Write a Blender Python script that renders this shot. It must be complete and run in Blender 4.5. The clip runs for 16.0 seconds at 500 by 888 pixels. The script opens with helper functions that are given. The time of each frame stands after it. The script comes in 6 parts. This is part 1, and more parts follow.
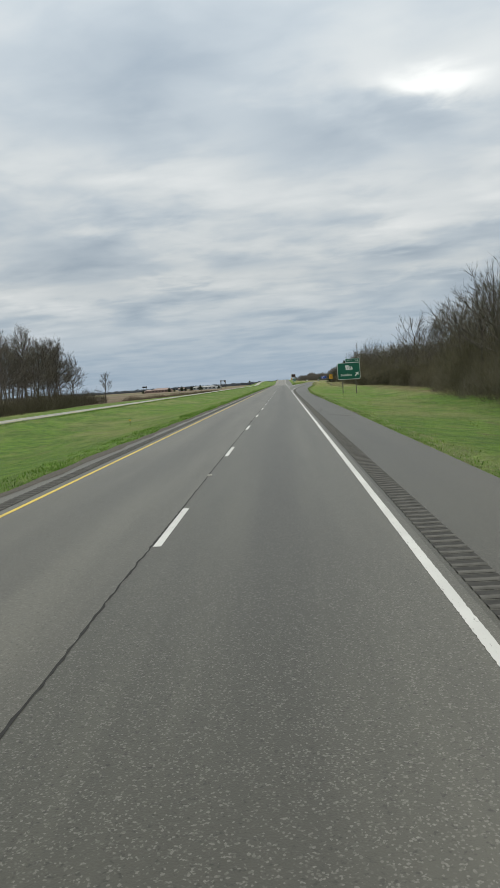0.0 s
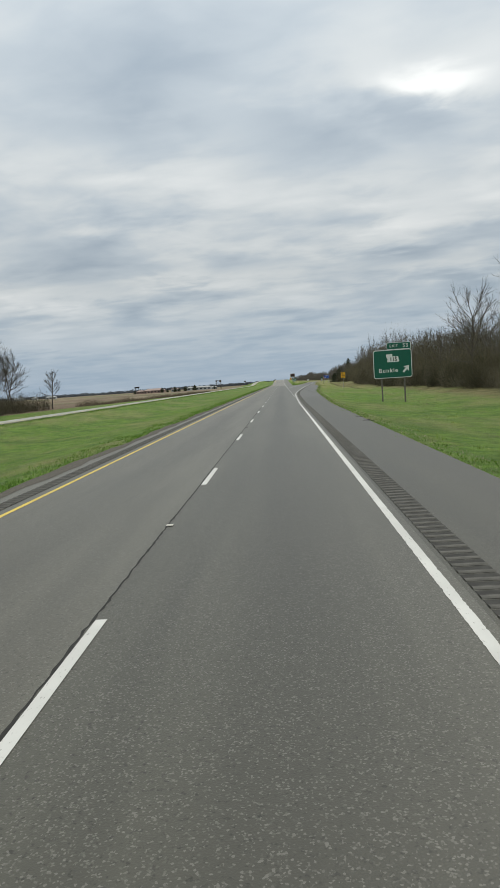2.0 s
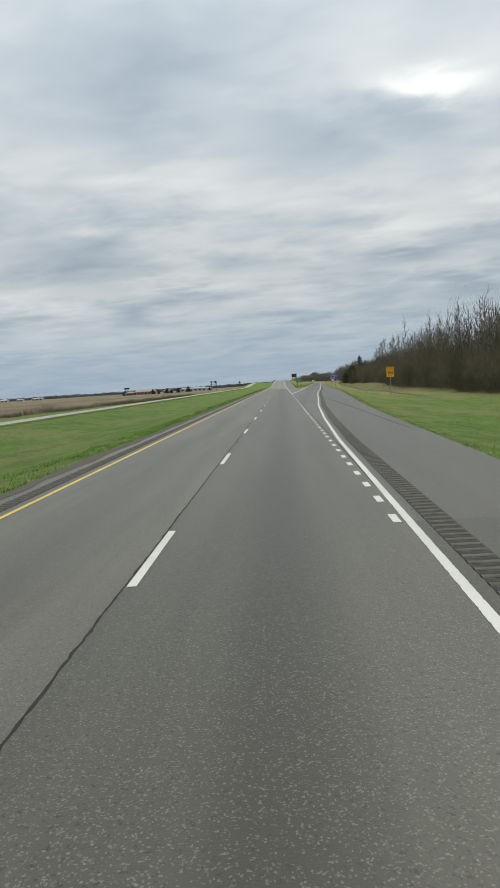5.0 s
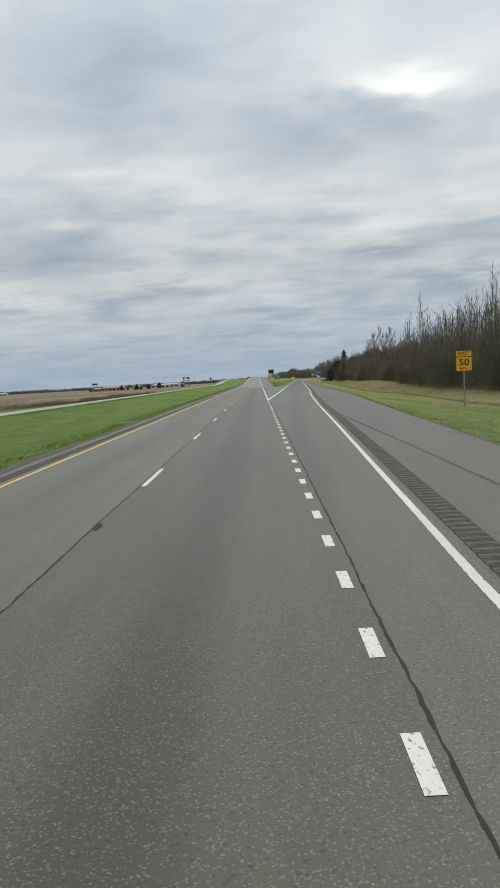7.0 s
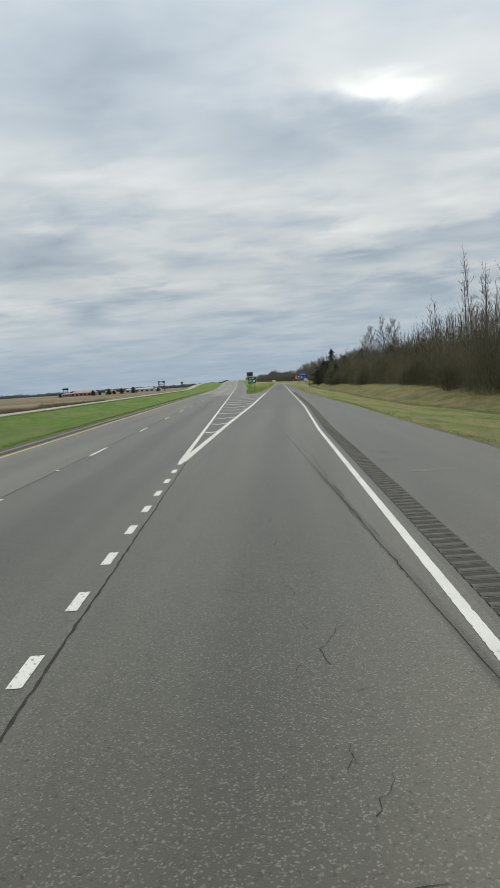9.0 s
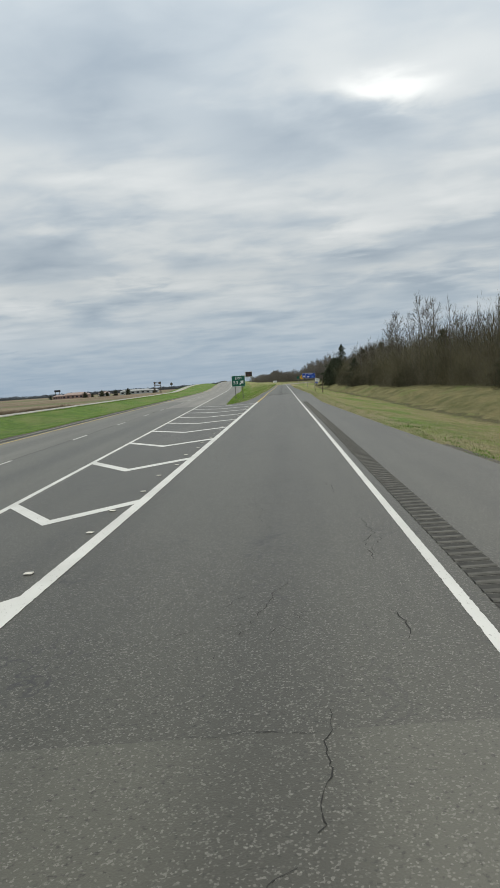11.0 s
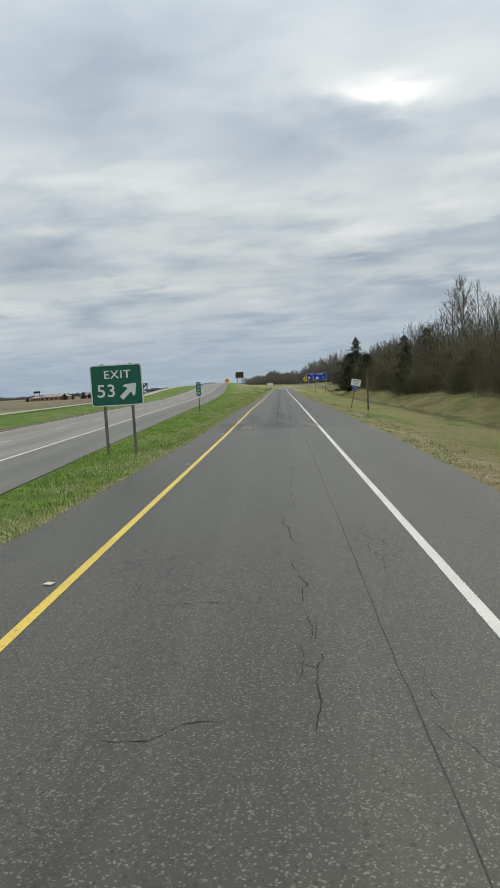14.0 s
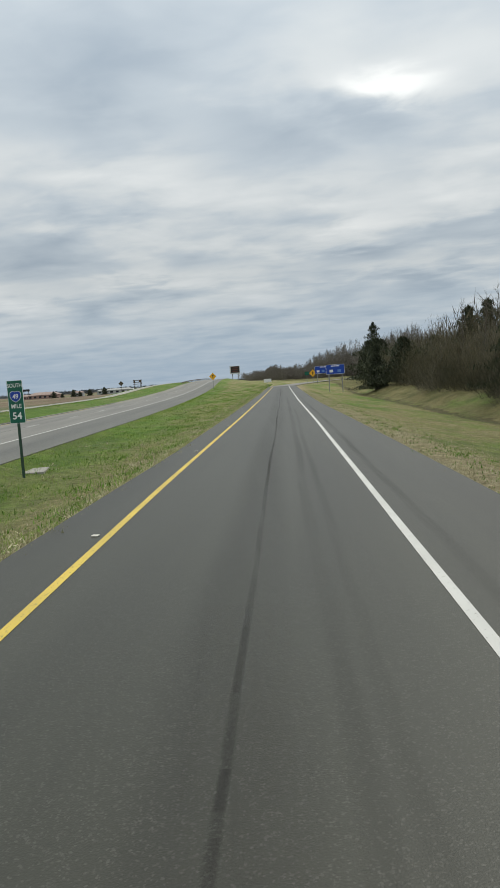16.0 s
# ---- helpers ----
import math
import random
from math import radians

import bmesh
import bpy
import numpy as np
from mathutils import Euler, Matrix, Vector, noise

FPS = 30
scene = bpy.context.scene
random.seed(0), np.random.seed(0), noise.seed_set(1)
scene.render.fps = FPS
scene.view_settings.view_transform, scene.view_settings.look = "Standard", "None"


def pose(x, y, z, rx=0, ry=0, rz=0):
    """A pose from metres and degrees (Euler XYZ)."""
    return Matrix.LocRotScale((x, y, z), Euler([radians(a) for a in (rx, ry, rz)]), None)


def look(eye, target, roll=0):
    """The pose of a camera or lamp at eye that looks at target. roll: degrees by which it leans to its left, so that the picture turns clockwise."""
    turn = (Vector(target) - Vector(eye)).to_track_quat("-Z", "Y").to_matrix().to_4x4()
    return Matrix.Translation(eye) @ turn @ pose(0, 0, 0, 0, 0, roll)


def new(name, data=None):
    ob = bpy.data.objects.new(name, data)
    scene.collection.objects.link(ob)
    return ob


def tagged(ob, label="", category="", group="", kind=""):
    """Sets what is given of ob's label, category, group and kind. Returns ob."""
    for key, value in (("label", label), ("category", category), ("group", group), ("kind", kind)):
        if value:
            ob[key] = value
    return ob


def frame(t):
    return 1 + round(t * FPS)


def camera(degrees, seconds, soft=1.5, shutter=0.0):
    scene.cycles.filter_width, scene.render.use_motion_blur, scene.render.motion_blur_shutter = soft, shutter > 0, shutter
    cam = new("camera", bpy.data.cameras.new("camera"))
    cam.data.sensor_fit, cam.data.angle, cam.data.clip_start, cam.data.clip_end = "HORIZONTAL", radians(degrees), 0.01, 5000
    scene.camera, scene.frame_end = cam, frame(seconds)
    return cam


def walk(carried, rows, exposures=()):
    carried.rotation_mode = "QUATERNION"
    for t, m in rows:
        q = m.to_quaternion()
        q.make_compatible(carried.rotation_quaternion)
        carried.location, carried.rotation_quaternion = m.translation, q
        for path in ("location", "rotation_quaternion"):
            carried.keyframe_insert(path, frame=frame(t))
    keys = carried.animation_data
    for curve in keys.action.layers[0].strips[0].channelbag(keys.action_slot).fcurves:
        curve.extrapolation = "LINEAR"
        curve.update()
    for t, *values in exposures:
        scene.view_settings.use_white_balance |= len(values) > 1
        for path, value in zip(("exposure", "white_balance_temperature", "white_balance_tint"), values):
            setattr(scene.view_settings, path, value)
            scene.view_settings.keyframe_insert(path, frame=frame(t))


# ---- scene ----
cam = camera(40.04, 16.0, soft=1.5)
PATH = [
    (0.0, pose(2.07, 3.20, 2.30, 84.94, 3.71, 2.81)),
    (0.5, pose(2.03, 17.02, 2.30, 84.97, 3.55, 2.78)),
    (1.0, pose(2.01, 30.74, 2.30, 84.89, 3.47, 2.79)),
    (1.5, pose(2.01, 44.42, 2.30, 84.96, 3.65, 2.76)),
    (2.0, pose(2.05, 58.11, 2.30, 84.93, 3.75, 2.67)),
    (2.5, pose(2.08, 71.79, 2.30, 84.83, 3.91, 2.68)),
    (3.0, pose(2.08, 85.42, 2.30, 84.94, 3.99, 2.88)),
    (3.5, pose(2.04, 98.96, 2.30, 85.01, 3.97, 2.99)),
    (4.0, pose(2.00, 112.44, 2.30, 85.05, 3.88, 2.99)),
    (4.5, pose(1.98, 125.86, 2.30, 85.05, 3.75, 2.88)),
    (5.0, pose(1.99, 139.26, 2.30, 85.01, 3.61, 2.67)),
    (5.5, pose(2.06, 152.65, 2.30, 84.94, 3.47, 2.35)),
    (6.0, pose(2.22, 166.06, 2.30, 84.84, 3.35, 1.93)),
    (6.5, pose(2.47, 179.41, 2.30, 84.81, 3.28, 1.41)),
    (7.0, pose(2.83, 192.62, 2.30, 84.60, 3.15, 0.74)),
    (7.5, pose(3.41, 205.69, 2.30, 84.78, 2.89, 0.24)),
    (8.0, pose(4.11, 218.67, 2.30, 85.07, 2.73, -0.13)),
    (8.5, pose(4.83, 231.58, 2.30, 85.15, 3.15, -0.43)),
    (9.0, pose(5.61, 244.50, 2.30, 84.79, 3.52, -0.80)),
    (9.5, pose(6.41, 257.39, 2.30, 84.64, 3.74, -0.94)),
    (10.0, pose(7.21, 270.24, 2.30, 84.64, 3.85, -0.92)),
    (10.5, pose(8.00, 283.01, 2.30, 84.73, 3.86, -0.78)),
    (11.0, pose(8.77, 295.69, 2.30, 84.84, 3.79, -0.57)),
    (11.5, pose(9.48, 308.25, 2.30, 84.91, 3.67, -0.34)),
    (12.0, pose(10.13, 320.67, 2.30, 84.88, 3.51, -0.14)),
    (12.5, pose(10.75, 332.92, 2.30, 84.93, 3.59, -0.24)),
    (13.0, pose(11.39, 345.01, 2.30, 84.88, 3.63, -0.48)),
    (13.5, pose(12.04, 356.94, 2.30, 84.88, 3.57, -0.68)),
    (14.0, pose(12.75, 368.75, 2.30, 84.99, 3.35, -0.79)),
    (14.5, pose(13.53, 380.46, 2.30, 84.88, 3.49, -1.07)),
    (15.0, pose(14.24, 392.07, 2.30, 84.88, 2.93, -1.02)),
    (15.5, pose(14.92, 403.61, 2.30, 84.78, 3.04, -0.78)),
    (16.0, pose(15.62, 415.11, 2.30, 84.63, 3.87, -0.63)),
]
walk(cam, PATH, [(0.0, 0.0, 6500, 6.8), (16.0, 0.0, 6500, 6.8)])

# ---------------------------------------------------------------- sky and light
SUN_EL, SUN_AZ = radians(48), radians(35)


def sky():
    w = bpy.data.worlds.new("overcast_sky")
    scene.world = w
    w.use_nodes = True
    nt = w.node_tree
    nt.nodes.clear()
    N = lambda kind: nt.nodes.new(kind)
    L = nt.links.new

    def math_node(op, a, b=None, c=None):
        n = N("ShaderNodeMath")
        n.operation = op
        for i, v in enumerate((a, b, c)):
            if v is None:
                continue
            if isinstance(v, (int, float)):
                n.inputs[i].default_value = v
            else:
                L(v, n.inputs[i])
        return n.outputs[0]

    co = N("ShaderNodeTexCoord")
    sep = N("ShaderNodeSeparateXYZ")
    L(co.outputs["Generated"], sep.inputs[0])
    up = math_node("MAXIMUM", sep.outputs[2], 0.0)
    den = math_node("ADD", up, 0.11)
    px, py = math_node("DIVIDE", sep.outputs[0], den), math_node("DIVIDE", sep.outputs[1], den)
    plane = N("ShaderNodeCombineXYZ")
    L(px, plane.inputs[0])
    L(py, plane.inputs[1])

    def cloud(scale, detail, offset, stretch, distortion=0.6, rough=0.55):
        m = N("ShaderNodeMapping")
        m.vector_type = "TEXTURE"
        m.inputs["Location"].default_value = offset
        m.inputs["Rotation"].default_value = (0, 0, radians(-12))
        m.inputs["Scale"].default_value = stretch
        L(plane.outputs[0], m.inputs[0])
        n = N("ShaderNodeTexNoise")
        n.inputs["Scale"].default_value = scale
        n.inputs["Detail"].default_value = detail
        n.inputs["Roughness"].default_value = rough
        n.inputs["Distortion"].default_value = distortion
        L(m.outputs[0], n.inputs["Vector"])
        return n.outputs[0]

    big = cloud(0.9, 3, (3.1, 0.4, 0), (1.1, 1.0, 1), 0.3, 0.45)
    fine = cloud(2.3, 4, (1.7, 5.2, 0), (1.2, 1.0, 1), 0.35, 0.45)
    wisps = cloud(6.0, 4, (7.7, 2.2, 0), (1.35, 1.0, 1), 0.3, 0.50)
    mixed = math_node("ADD", math_node("MULTIPLY", big, 0.34), math_node("ADD", math_node("MULTIPLY", fine, 0.46), math_node("MULTIPLY", wisps, 0.22)))
    # the cloud deck is smoother overhead
    calm = N("ShaderNodeMapRange")
    calm.inputs["From Min"].default_value, calm.inputs["From Max"].default_value = 0.16, 0.36
    calm.inputs["To Min"].default_value, calm.inputs["To Max"].default_value = 1.0, 0.60
    L(sep.outputs[2], calm.inputs[0])
    mixed = math_node("MULTIPLY_ADD", math_node("SUBTRACT", mixed, 0.51), calm.outputs[0], 0.53)
    # thick and thin places in the cloud: azimuth, elevation, half width and height in degrees, and how thin
    CLOUDS = [(12.8, 20.6, 2.9, 0.9, 0.9), (17.5, 21.2, 6.6, 1.5, 0.3), (5.7, 21.9, 4.5, 2.4, 0.16), (-5.1, 17.2, 4.3, 2.6, 0.26),
              (10.2, 12.6, 2.9, 1.4, 0.3), (10.3, 15.1, 2.8, 0.9, 0.14), (-6.1, 8.7, 4.0, 0.6, 0.3), (-16.4, 7.8, 4.0, 0.8, 0.28),
              (-18.4, 4.1, 3.8, 0.8, 0.26), (6.1, 2.9, 4.3, 0.4, 0.18), (-9.4, 24.4, 6.6, 2.4, -0.16), (-13.3, 20.0, 3.3, 1.3, -0.15),
              (-15.0, 12.1, 4.7, 2.0, -0.28), (3.3, 19.2, 6.2, 1.8, -0.16), (17.6, 10.6, 5.7, 0.7, -0.26), (10.1, 9.4, 6.2, 0.6, -0.22),
              (14.0, 6.7, 6.2, 0.9, -0.22), (3.3, 27.3, 9.5, 1.7, -0.1)]
    az = math_node("MULTIPLY", math_node("ARCTAN2", sep.outputs[0], sep.outputs[1]), 180 / math.pi)
    el = math_node("MULTIPLY", math_node("ARCSINE", sep.outputs[2]), 180 / math.pi)
    az = math_node("ADD", az, math_node("ADD", math_node("MULTIPLY", math_node("SUBTRACT", fine, 0.5), 12.0), math_node("MULTIPLY", math_node("SUBTRACT", wisps, 0.5), 5.0)))
    el = math_node("ADD", el, math_node("ADD", math_node("MULTIPLY", math_node("SUBTRACT", big, 0.5), 4.0), math_node("MULTIPLY", math_node("SUBTRACT", wisps, 0.5), 3.0)))
    thin = None
    for a0, e0, wide, tall, amount in CLOUDS:
        across = math_node("POWER", math_node("DIVIDE", math_node("SUBTRACT", az, a0), wide), 2.0)
        above = math_node("POWER", math_node("DIVIDE", math_node("SUBTRACT", el, e0 + 0.03 * (e0 - 10)), tall), 2.0)
        puff = math_node("EXPONENT", math_node("MULTIPLY", math_node("ADD", across, above), -0.7))
        if thin is None:
            gap, thin = puff, math_node("MULTIPLY", puff, amount * 0.30)
        else:
            thin = math_node("MULTIPLY_ADD", puff, amount * 0.30, thin)
    mixed = math_node("ADD", mixed, thin)
    lift = N("ShaderNodeMapRange")
    lift.inputs["From Min"].default_value, lift.inputs["From Max"].default_value = 0.12, 0.45
    lift.inputs["To Min"].default_value, lift.inputs["To Max"].default_value = 0.022, -0.022
    L(sep.outputs[2], lift.inputs[0])
    mixed = math_node("ADD", mixed, lift.outputs[0])
    ramp = N("ShaderNodeValToRGB")
    e = ramp.color_ramp.elements
    e[0].position, e[0].color = 0.36, (0.310, 0.368, 0.440, 1)
    e[1].position, e[1].color = 0.76, (0.80, 0.80, 0.80, 1)
    e.new(0.50).color = (0.478, 0.526, 0.578, 1)
    e.new(0.58).color = (0.600, 0.626, 0.648, 1)
    L(mixed, ramp.inputs[0])
    low = N("ShaderNodeMapRange")
    low.interpolation_type = "SMOOTHSTEP"
    low.inputs["From Min"].default_value, low.inputs["From Max"].default_value = 0.0, 0.16
    low.inputs["To Min"].default_value, low.inputs["To Max"].default_value = 0.78, 0.0
    L(sep.outputs[2], low.inputs[0])
    band = N("ShaderNodeMix")
    band.data_type = "RGBA"
    L(low.outputs[0], band.inputs["Factor"])
    L(ramp.outputs[0], band.inputs["A"])
    band.inputs["B"].default_value = (0.315, 0.415, 0.545, 1)
    high = N("ShaderNodeMapRange")
    high.inputs["From Min"].default_value, high.inputs["From Max"].default_value = 0.15, 0.95
    high.inputs["To Min"].default_value, high.inputs["To Max"].default_value = 1.0, 1.85
    L(sep.outputs[2], high.inputs[0])
    top = N("ShaderNodeMapRange")
    top.inputs["From Min"].default_value, top.inputs["From Max"].default_value = 0.48, 0.75
    top.inputs["To Min"].default_value, top.inputs["To Max"].default_value = 0.0, 0.85
    L(sep.outputs[2], top.inputs[0])
    deck = N("ShaderNodeMix")
    deck.data_type = "RGBA"
    L(top.outputs[0], deck.inputs["Factor"])
    L(band.outputs["Result"], deck.inputs["A"])
    deck.inputs["B"].default_value = (0.74, 0.71, 0.65, 1)
    core = math_node("MULTIPLY", math_node("POWER", gap, 1.6), 0.62)
    glow = N("ShaderNodeMix")
    glow.data_type = "RGBA"
    L(core, glow.inputs["Factor"])
    L(deck.outputs["Result"], glow.inputs["A"])
    glow.inputs["B"].default_value = (1.02, 1.03, 1.02, 1)
    lit = N("ShaderNodeVectorMath")
    lit.operation = "SCALE"
    L(glow.outputs["Result"], lit.inputs[0])
    L(high.outputs[0], lit.inputs["Scale"])
    clear = N("ShaderNodeTexSky")
    clear.sky_type = "NISHITA"
    clear.sun_disc = False
    clear.sun_elevation, clear.sun_rotation = SUN_EL, SUN_AZ
    veil = N("ShaderNodeBackground")
    veil.inputs["Strength"].default_value = 0.06
    L(clear.outputs[0], veil.inputs["Color"])
    clouds = N("ShaderNodeBackground")
    clouds.inputs["Strength"].default_value = 1.0
    L(lit.outputs[0], clouds.inputs["Color"])
    cover = N("ShaderNodeMixShader")
    cover.inputs[0].default_value = 0.93
    L(veil.outputs[0], cover.inputs[1])
    L(clouds.outputs[0], cover.inputs[2])
    out = N("ShaderNodeOutputWorld")
    L(cover.outputs[0], out.inputs[0])


sky()
sun = new("sun", bpy.data.lights.new("sun", "SUN"))
sun.data.energy, sun.data.angle, sun.data.color = 0.9, radians(25), (1.0, 0.95, 0.86)
sun.matrix_world = look((0, 0, 0), (-math.sin(SUN_AZ) * math.cos(SUN_EL), -math.cos(SUN_AZ) * math.cos(SUN_EL), -math.sin(SUN_EL)))


# ---------------------------------------------------------------- materials
class Mat:
    """A small node builder round one Principled material."""

    def __init__(self, name, colour=(0.5, 0.5, 0.5), rough=0.8, metal=0.0):
        self.m = bpy.data.materials.new(name)
        self.m.use_nodes = True
        self.nt = self.m.node_tree
        self.b = self.nt.nodes["Principled BSDF"]
        self.b.inputs["Base Color"].default_value = (*colour, 1)
        self.b.inputs["Roughness"].default_value = rough
        self.b.inputs["Metallic"].default_value = metal

    def n(self, kind, **inputs):
        node = self.nt.nodes.new(kind)
        for k, v in inputs.items():
            self.put(node.inputs[k.replace("_", " ")], v)
        return node

    def put(self, socket, v):
        if isinstance(v, bpy.types.NodeSocket):
            self.nt.links.new(v, socket)
        else:
            socket.default_value = v

    def coords(self, which="Object", scale=(1, 1, 1)):
        c = self.n("ShaderNodeTexCoord")
        m = self.n("ShaderNodeMapping", Scale=scale)
        self.put(m.inputs[0], c.outputs[which])
        return m.outputs[0]

    def noise(self, vec, scale, detail=4, rough=0.55, lo=0.35, hi=0.65):
        t = self.n("ShaderNodeTexNoise", Scale=scale, Detail=detail, Roughness=rough, Vector=vec)
        return self.remap(t.outputs[0], lo, hi)

    def remap(self, v, lo, hi, a=0.0, b=1.0, smooth=True):
        r = self.n("ShaderNodeMapRange")
        r.interpolation_type = "SMOOTHSTEP" if smooth else "LINEAR"
        for i, x in enumerate((v, lo, hi, a, b)):
            self.put(r.inputs[i], x)
        return r.outputs[0]

    def op(self, kind, a, b=0.0, c=0.0):
        m = self.n("ShaderNodeMath")
        m.operation = kind
        for i, x in enumerate((a, b, c)):
            self.put(m.inputs[i], x)
        return m.outputs[0]

    def mix(self, f, a, b, blend="MIX"):
        m = self.n("ShaderNodeMix")
        m.data_type, m.blend_type = "RGBA", blend
        four = lambda v: (*v, 1) if isinstance(v, tuple) and len(v) == 3 else v
        self.put(m.inputs["Factor"], f)
        self.put(m.inputs["A"], four(a))
        self.put(m.inputs["B"], four(b))
        return m.outputs["Result"]

    def colour(self, v):
        self.put(self.b.inputs["Base Color"], v)
        return self

    def bump(self, height, strength=0.3, distance=0.01):
        b = self.n("ShaderNodeBump", Strength=strength, Distance=distance, Height=height)
        self.put(self.b.inputs["Normal"], b.outputs[0])
        return self


def split(mat, vec):
    s = mat.n("ShaderNodeSeparateXYZ")
    mat.put(s.inputs[0], vec)
    return s.outputs


def asphalt(name, base, cracked=0.0, warm=1.0, bands=0.16, grit=0.5):
    """Worn asphalt in a strip whose UV are metres across and along."""
    m = Mat(name, base, 0.50)
    uv = m.coords("UV")
    u, v, _ = split(m, uv)
    dark, light = tuple(c * 0.80 for c in base), tuple(c * 1.18 for c in base)
    stains = m.noise(m.coords("UV", (0.9, 0.05, 1)), 1.0, 5, 0.6)
    col = m.mix(stains, dark, light)
    patch = m.noise(m.coords("UV", (0.25, 0.03, 1)), 1.0, 3, 0.5, 0.4, 0.6)
    col = m.mix(m.op("MULTIPLY", patch, 0.25), col, tuple(c * 1.25 for c in base))
    lane = m.op("ABSOLUTE", m.op("SUBTRACT", m.op("FRACT", m.op("DIVIDE", m.op("ADD", u, 36.6), 3.66)), 0.5))
    oil = m.remap(lane, 0.02, 0.24, 1.0, 0.0)
    col = m.mix(m.op("MULTIPLY", oil, bands), col, tuple(c * 0.35 for c in base))
    grain = m.n("ShaderNodeTexVoronoi", Scale=75.0, Vector=uv)
    bright = m.remap(split(m, grain.outputs["Color"])[0], 0.80, 1.0)
    col = m.mix(m.op("MULTIPLY", bright, 0.22 * grit), col, (0.40, 0.39, 0.36))
    stones = m.n("ShaderNodeTexVoronoi", Scale=40.0, Vector=uv)
    worn = m.noise(m.coords("UV", (0.8, 0.22, 1)), 1.0, 4, 0.6, 0.45, 0.60)
    loose = m.op("MULTIPLY", m.remap(split(m, stones.outputs["Color"])[0], 0.86, 0.92), m.remap(stones.outputs["Distance"], 0.25, 0.45, 1.0, 0.0))
    col = m.mix(m.op("MULTIPLY", m.op("MULTIPLY", loose, worn), 0.26 * grit), col, (0.34, 0.335, 0.30))
    pits = m.noise(uv, 22.0, 3, 0.6, 0.30, 0.44)
    col = m.mix(m.op("MULTIPLY", m.op("SUBTRACT", 1.0, pits), 0.6 * grit), col, tuple(c * 0.25 for c in base))
    if cracked:
        warp = m.n("ShaderNodeTexNoise", Scale=1.6, Detail=4.0, Vector=uv)
        wv = m.n("ShaderNodeVectorMath")
        wv.operation = "MULTIPLY_ADD"
        m.put(wv.inputs[0], warp.outputs["Color"])
        wv.inputs[1].default_value = (1.1, 1.1, 0)
        m.put(wv.inputs[2], m.coords("UV", (1.0, 0.55, 1)))
        net = m.n("ShaderNodeTexVoronoi", Scale=0.75, Vector=wv.outputs[0])
        net.feature = "DISTANCE_TO_EDGE"
        line = m.remap(net.outputs["Distance"], 0.004, 0.018, 1.0, 0.0)
        where = m.noise(m.coords("UV", (0.5, 0.12, 1)), 1.0, 2, 0.5, 0.50, 0.60)
        col = m.mix(m.op("MULTIPLY", m.op("MULTIPLY", line, where), cracked), col, (0.02, 0.02, 0.02))
        mesh = m.n("ShaderNodeTexVoronoi", Scale=3.6, Vector=wv.outputs[0])
        mesh.feature = "DISTANCE_TO_EDGE"
        crazed = m.remap(mesh.outputs["Distance"], 0.010, 0.045, 1.0, 0.0)
        spots = m.noise(m.coords("UV", (0.9, 0.30, 1)), 1.0, 4, 0.6, 0.54, 0.66)
        col = m.mix(m.op("MULTIPLY", m.op("MULTIPLY", crazed, spots), min(1.0, cracked * 2.6)), col, (0.022, 0.022, 0.022))
    m.colour(col)
    h = m.n("ShaderNodeTexNoise", Scale=70.0, Detail=3.0, Vector=uv)
    m.bump(h.outputs[0], 0.5, 0.006)
    return m.m


def paint(name, base, worn, amount=0.5, lo=0.56, hi=0.64):
    m = Mat(name, base, 0.6)
    p = m.coords("Object")
    chips = m.noise(m.coords("Object", (1.6, 0.7, 1)), 17.0, 6, 0.65, lo, hi)
    col = m.mix(m.op("MULTIPLY", chips, amount), base, worn)
    soil = m.noise(p, 0.7, 3, 0.5)
    m.colour(m.mix(m.op("MULTIPLY", soil, 0.16), col, worn))
    m.bump(chips, 0.3, 0.003)
    return m.m


def plain(name, base, rough=0.5, metal=0.0, vary=0.15, scale=6.0):
    m = Mat(name, base, rough, metal)
    p = m.coords("Object")
    f = m.noise(p, scale, 5, 0.6)
    m.colour(m.mix(f, tuple(c * (1 - vary) for c in base), tuple(min(1, c * (1 + vary)) for c in base)))
    return m.m


